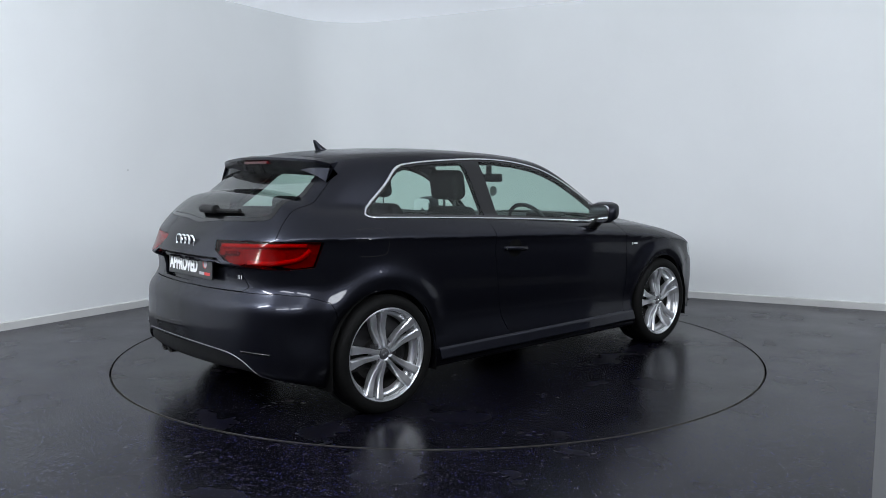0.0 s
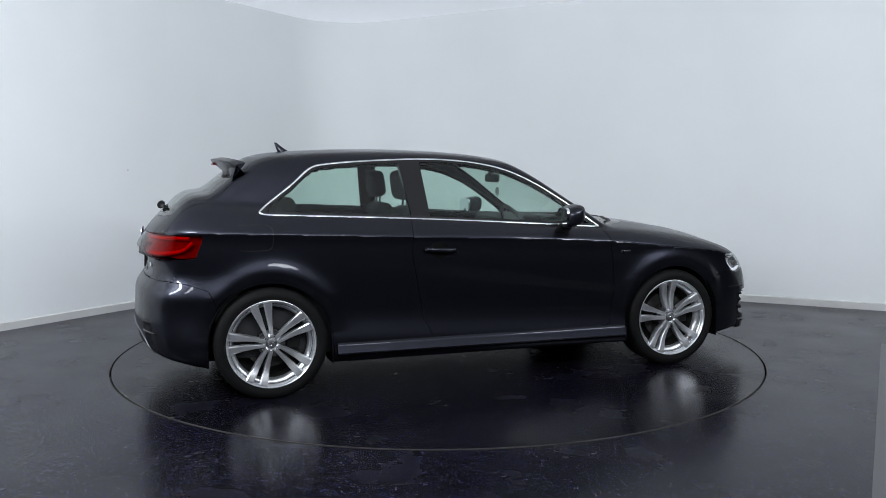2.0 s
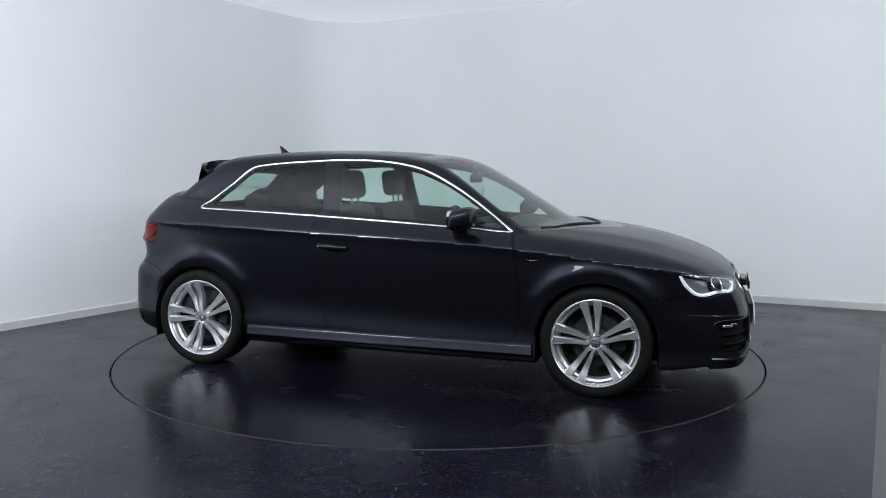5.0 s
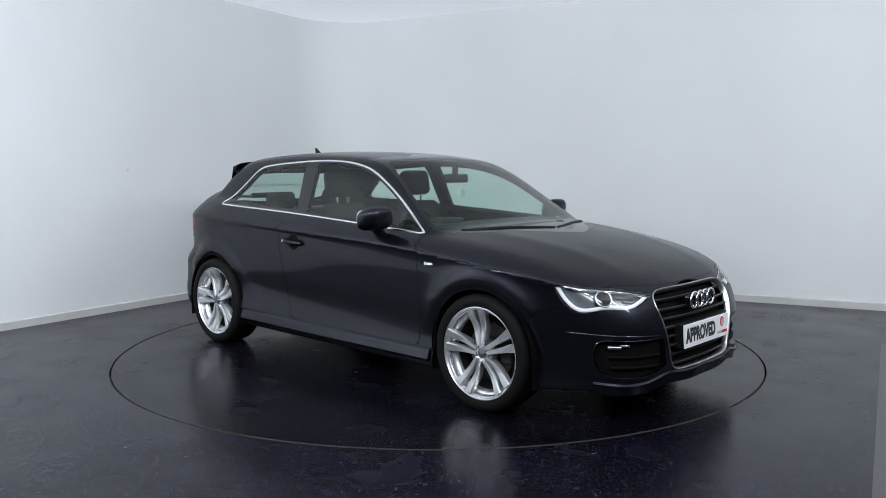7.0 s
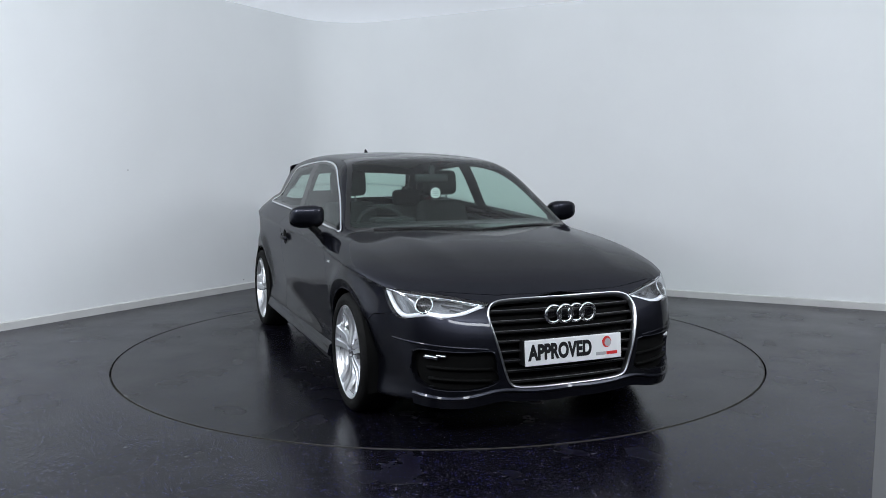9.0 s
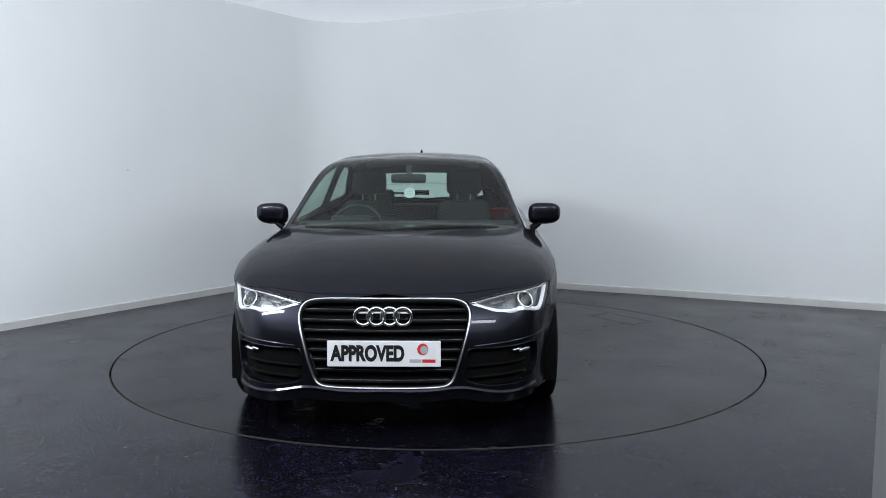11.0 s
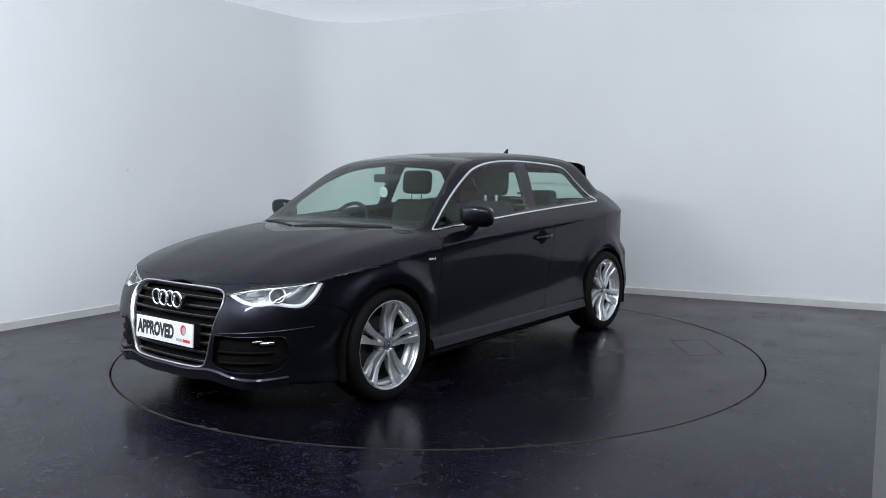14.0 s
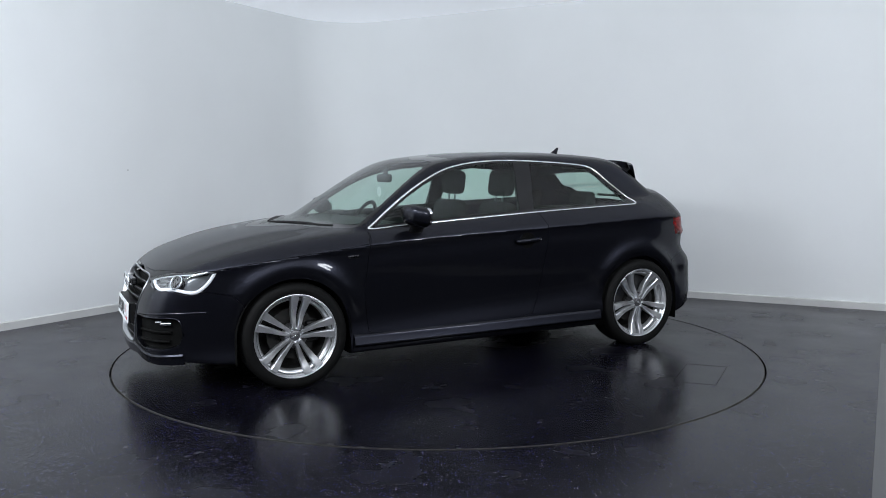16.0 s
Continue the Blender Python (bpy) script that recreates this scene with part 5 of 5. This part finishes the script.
def bumper_reflector(bm):
    pts, ups = band_on(0, -1, [V3((0, 0.56 + 0.16 * k / 8, 0.385 - 0.006 * k / 8)) for k in range(9)], 0.001)
    sweep(bm, pts, ups, [(-0.005, -0.004), (-0.004, 0.003), (0.004, 0.003), (0.005, -0.004)])


both_sides("bumper_line", bumper_reflector, GLOSSBLACK, rear_bumper)

# rear wiper
p0, n0 = on_skin(0, -1, 0.0, 1.055)
bm = bmesh.new()
pts, ups = [], []
for k in range(13):
    y = 0.0 - 0.34 * k / 12
    p, n = on_skin(0, -1, y, 1.055 + 0.006 * k / 12)
    pts.append(p + n * 0.02), ups.append(n)
sweep(bm, pts, ups, [(-0.007, -0.014), (-0.008, 0.0), (0.0, 0.006), (0.008, 0.0), (0.007, -0.014)])
arm = part("rear_wiper", bm, BLACK, tailgate, "black rear wiper")
bm = bmesh.new()
pts = [p0 + n0 * 0.016 + V3((0, 0.03 - 0.16 * k / 8, 0.008)) for k in range(9)]
sweep(bm, pts, [n0] * 9, [(0.024 * math.cos(a * math.pi / 5), 0.022 * math.sin(a * math.pi / 5)) for a in range(10)])
part("wiper_cover", bm, BLACK, tailgate)

# ---- car: cabin ----
def seat(x, y):
    """A front seat: cushion, backrest, headrest on two posts."""
    bm = bmesh.new()
    add_box(bm, (x - 0.24, y - 0.25, 0.34), (x + 0.28, y + 0.25, 0.52), 0.06, 4)
    s = soften(part("seat", bm, CABIN, car, "dark grey cloth front seat"), 60)
    bm = bmesh.new()
    add_box(bm, (-0.06, -0.245, 0.0), (0.06, 0.245, 0.62), 0.055, 4)
    for w in bm.verts:
        w.co.y *= 1 - 0.22 * max(0, (w.co.z - 0.3) / 0.32)
        w.co = pose(x - 0.22, y, 0.45, 0, -14, 0) @ w.co
    soften(part("backrest", bm, CABIN, s), 60)
    bm = bmesh.new()
    add_box(bm, (-0.05, -0.135, 0.0), (0.05, 0.135, 0.19), 0.045, 4)
    for w in bm.verts:
        w.co = pose(x - 0.375, y, 1.095, 0, -8, 0) @ w.co
    soften(part("headrest", bm, CABIN, s), 60)
    for d in (-0.05, 0.05):
        bm = bmesh.new()
        add_box(bm, (x - 0.375, y + d - 0.006, 1.03), (x - 0.363, y + d + 0.006, 1.11))
        part("post", bm, CHROME, s)


seat(-0.02, 0.37)
seat(-0.02, -0.37)
bm = bmesh.new()
add_box(bm, (-1.02, -0.60, 0.36), (-0.62, 0.60, 0.56), 0.06, 4)
add_box(bm, (-1.22, -0.58, 0.50), (-1.02, 0.58, 0.99), 0.05, 4)
bench = soften(part("rear_bench", bm, CABIN, car, "dark grey cloth rear bench"), 60)
for y in (-0.36, 0.36):
    bm = bmesh.new()
    add_box(bm, (-1.20, y - 0.12, 0.98), (-1.10, y + 0.12, 1.12), 0.04, 4)
    soften(part("headrest", bm, CABIN, bench), 60)
bm = bmesh.new()
add_box(bm, (-1.72, -0.55, 0.955), (-1.22, 0.55, 0.975), 0.008)
part("parcel_shelf", bm, CABINGREY, car)
bm = bmesh.new()
pts = [V3((x, 0, z)) for x, z in ((0.98, 0.905), (0.80, 0.955), (0.58, 0.955), (0.50, 0.93), (0.47, 0.86), (0.52, 0.74), (0.56, 0.5), (1.0, 0.5))]
vs = [[bm.verts.new((p.x - (0.22 * (y / 0.7) ** 2 if p.x > 0.7 else 0), y, p.z)) for p in pts] for y in np.linspace(-0.70, 0.70, 21)]
for a, b in zip(vs, vs[1:]):
    for k in range(len(pts)):
        bm.faces.new((a[k], b[k], b[(k + 1) % len(pts)], a[(k + 1) % len(pts)]))
bm.faces.new(vs[0])
bm.faces.new(vs[-1][::-1])
bmesh.ops.recalc_face_normals(bm, faces=bm.faces)
dash = soften(part("dashboard", bm, CABINGREY, car, "dark grey moulded dashboard"), 40)
bm = bmesh.new()
add_box(bm, (0.50, -0.50, 0.94), (0.64, -0.22, 0.985), 0.02, 3)
part("instrument_hood", bm, CABINGREY, dash)
bm = bmesh.new()
m = pose(0.40, -0.36, 0.885, 0, 62, 0)
ring = [m @ V3((0.178 * math.cos(a * math.pi / 20), 0.178 * math.sin(a * math.pi / 20), 0)) for a in range(40)]
sweep(bm, ring, [(m.to_3x3() @ V3((0, 0, 1)))] * 40, round_profile(0.015, 0.013, 8), closed=True)
wheel_ob = part("steering_wheel", bm, CABINGREY, car, "black leather steering wheel")
bm = bmesh.new()
add_box(bm, (-0.07, -0.08, -0.03), (0.06, 0.08, 0.03), 0.025, 3)
for a, b in (((-0.02, -0.17, -0.01), (0.02, -0.06, 0.01)), ((-0.02, 0.06, -0.01), (0.02, 0.17, 0.01)), ((0.04, -0.02, -0.01), (0.17, 0.02, 0.01))):
    add_box(bm, a, b, 0.004, 1)
for w in bm.verts:
    w.co = m @ w.co
part("wheel_hub", bm, CABINGREY, wheel_ob)
bm = bmesh.new()
add_box(bm, (0.345, -0.125, 1.198), (0.375, 0.115, 1.258), 0.018, 3)
rvm = soften(part("rear_view_mirror", bm, CABINGREY, car, "dark interior rear view mirror"), 50)
bm = bmesh.new()
add_box(bm, (0.335, -0.022, 1.24), (0.365, 0.018, 1.318), 0.010, 2)
part("mirror_stem", bm, CABINGREY, rvm)
# a round paper tag hangs upright from the mirror
TAG = V3((0.405, 0.005, 1.131))
bm = bmesh.new()
bmesh.ops.create_cone(bm, cap_ends=True, segments=32, radius1=0.036, radius2=0.036, depth=0.002)
for w in bm.verts:
    w.co = TAG + V3((w.co.z, w.co.x, w.co.y))
tag = part("hanging_tag", bm, WHITEINK, rvm, "round white printed paper tag")
bm = bmesh.new()
sweep_rod(bm, TAG + V3((0, 0, 0.034)), V3((0.360, 0.0, 1.205)), 0.0012)
part("cord", bm, GREYINK, tag)
for k in range(4):
    bm = bmesh.new()
    add_box(bm, TAG + V3((0.001, -0.026 + 0.004 * abs(k - 1.5), 0.018 - 0.012 * k)), TAG + V3((0.0018, 0.026 - 0.004 * abs(k - 1.5), 0.022 - 0.012 * k)))
    part("printed_bar", bm, GREYINK, tag)


def door_card(bm):
    add_box(bm, (-1.6, 0.735, 0.22), (0.80, 0.765, 0.90), 0.01)


both_sides("door_card", door_card, CABINGREY, car)
box("cabin_floor", (-1.75, -0.56, 0.20), (1.0, 0.56, 0.23), UNDER, car)
box("bulkhead", (0.90, -0.70, 0.22), (0.93, 0.70, 0.88), UNDER, car)
box("boot_back", (-1.80, -0.62, 0.22), (-1.77, 0.62, 0.93), UNDER, car)


def roof_lining():
    bm = bmesh.new()
    rows = []
    for x in np.linspace(-1.36, 0.08, 22):
        line, _ = skin_points(2, 1, [(x, y) for y in np.linspace(-0.5, 0.5, 15)], base=1.0)
        rows.append([bm.verts.new(p - V3((0, 0, 0.03))) for p in line])
    for a, b in zip(rows, rows[1:]):
        for k in range(14):
            bm.faces.new((a[k], a[k + 1], b[k + 1], b[k])).smooth = True
    return bm


LINING = material("roof_lining", (0.16, 0.16, 0.155), 0.9, vary=0.05, bump=0.2, bump_scale=500)
part("roof_lining", roof_lining(), LINING, car, "grey cloth roof lining")

def motions():
    """The car rides on the turntable, which turns at a steady rate."""
    rows_table, rows_car = [], []
    for k in range(33):
        t = k * 0.5
        turn = pose(0, 0, 0, 0, 0, TURN_START + TURN_RATE * t)
        rows_table.append((t, turn))
        rows_car.append((t, turn @ pose(CAR_X, CAR_Y, 0)))
    walk(turntable, rows_table)
    walk(car, rows_car)


TURN_START, TURN_RATE = 42.11, -12.196
CAR_X, CAR_Y = -0.016, -0.185
motions()
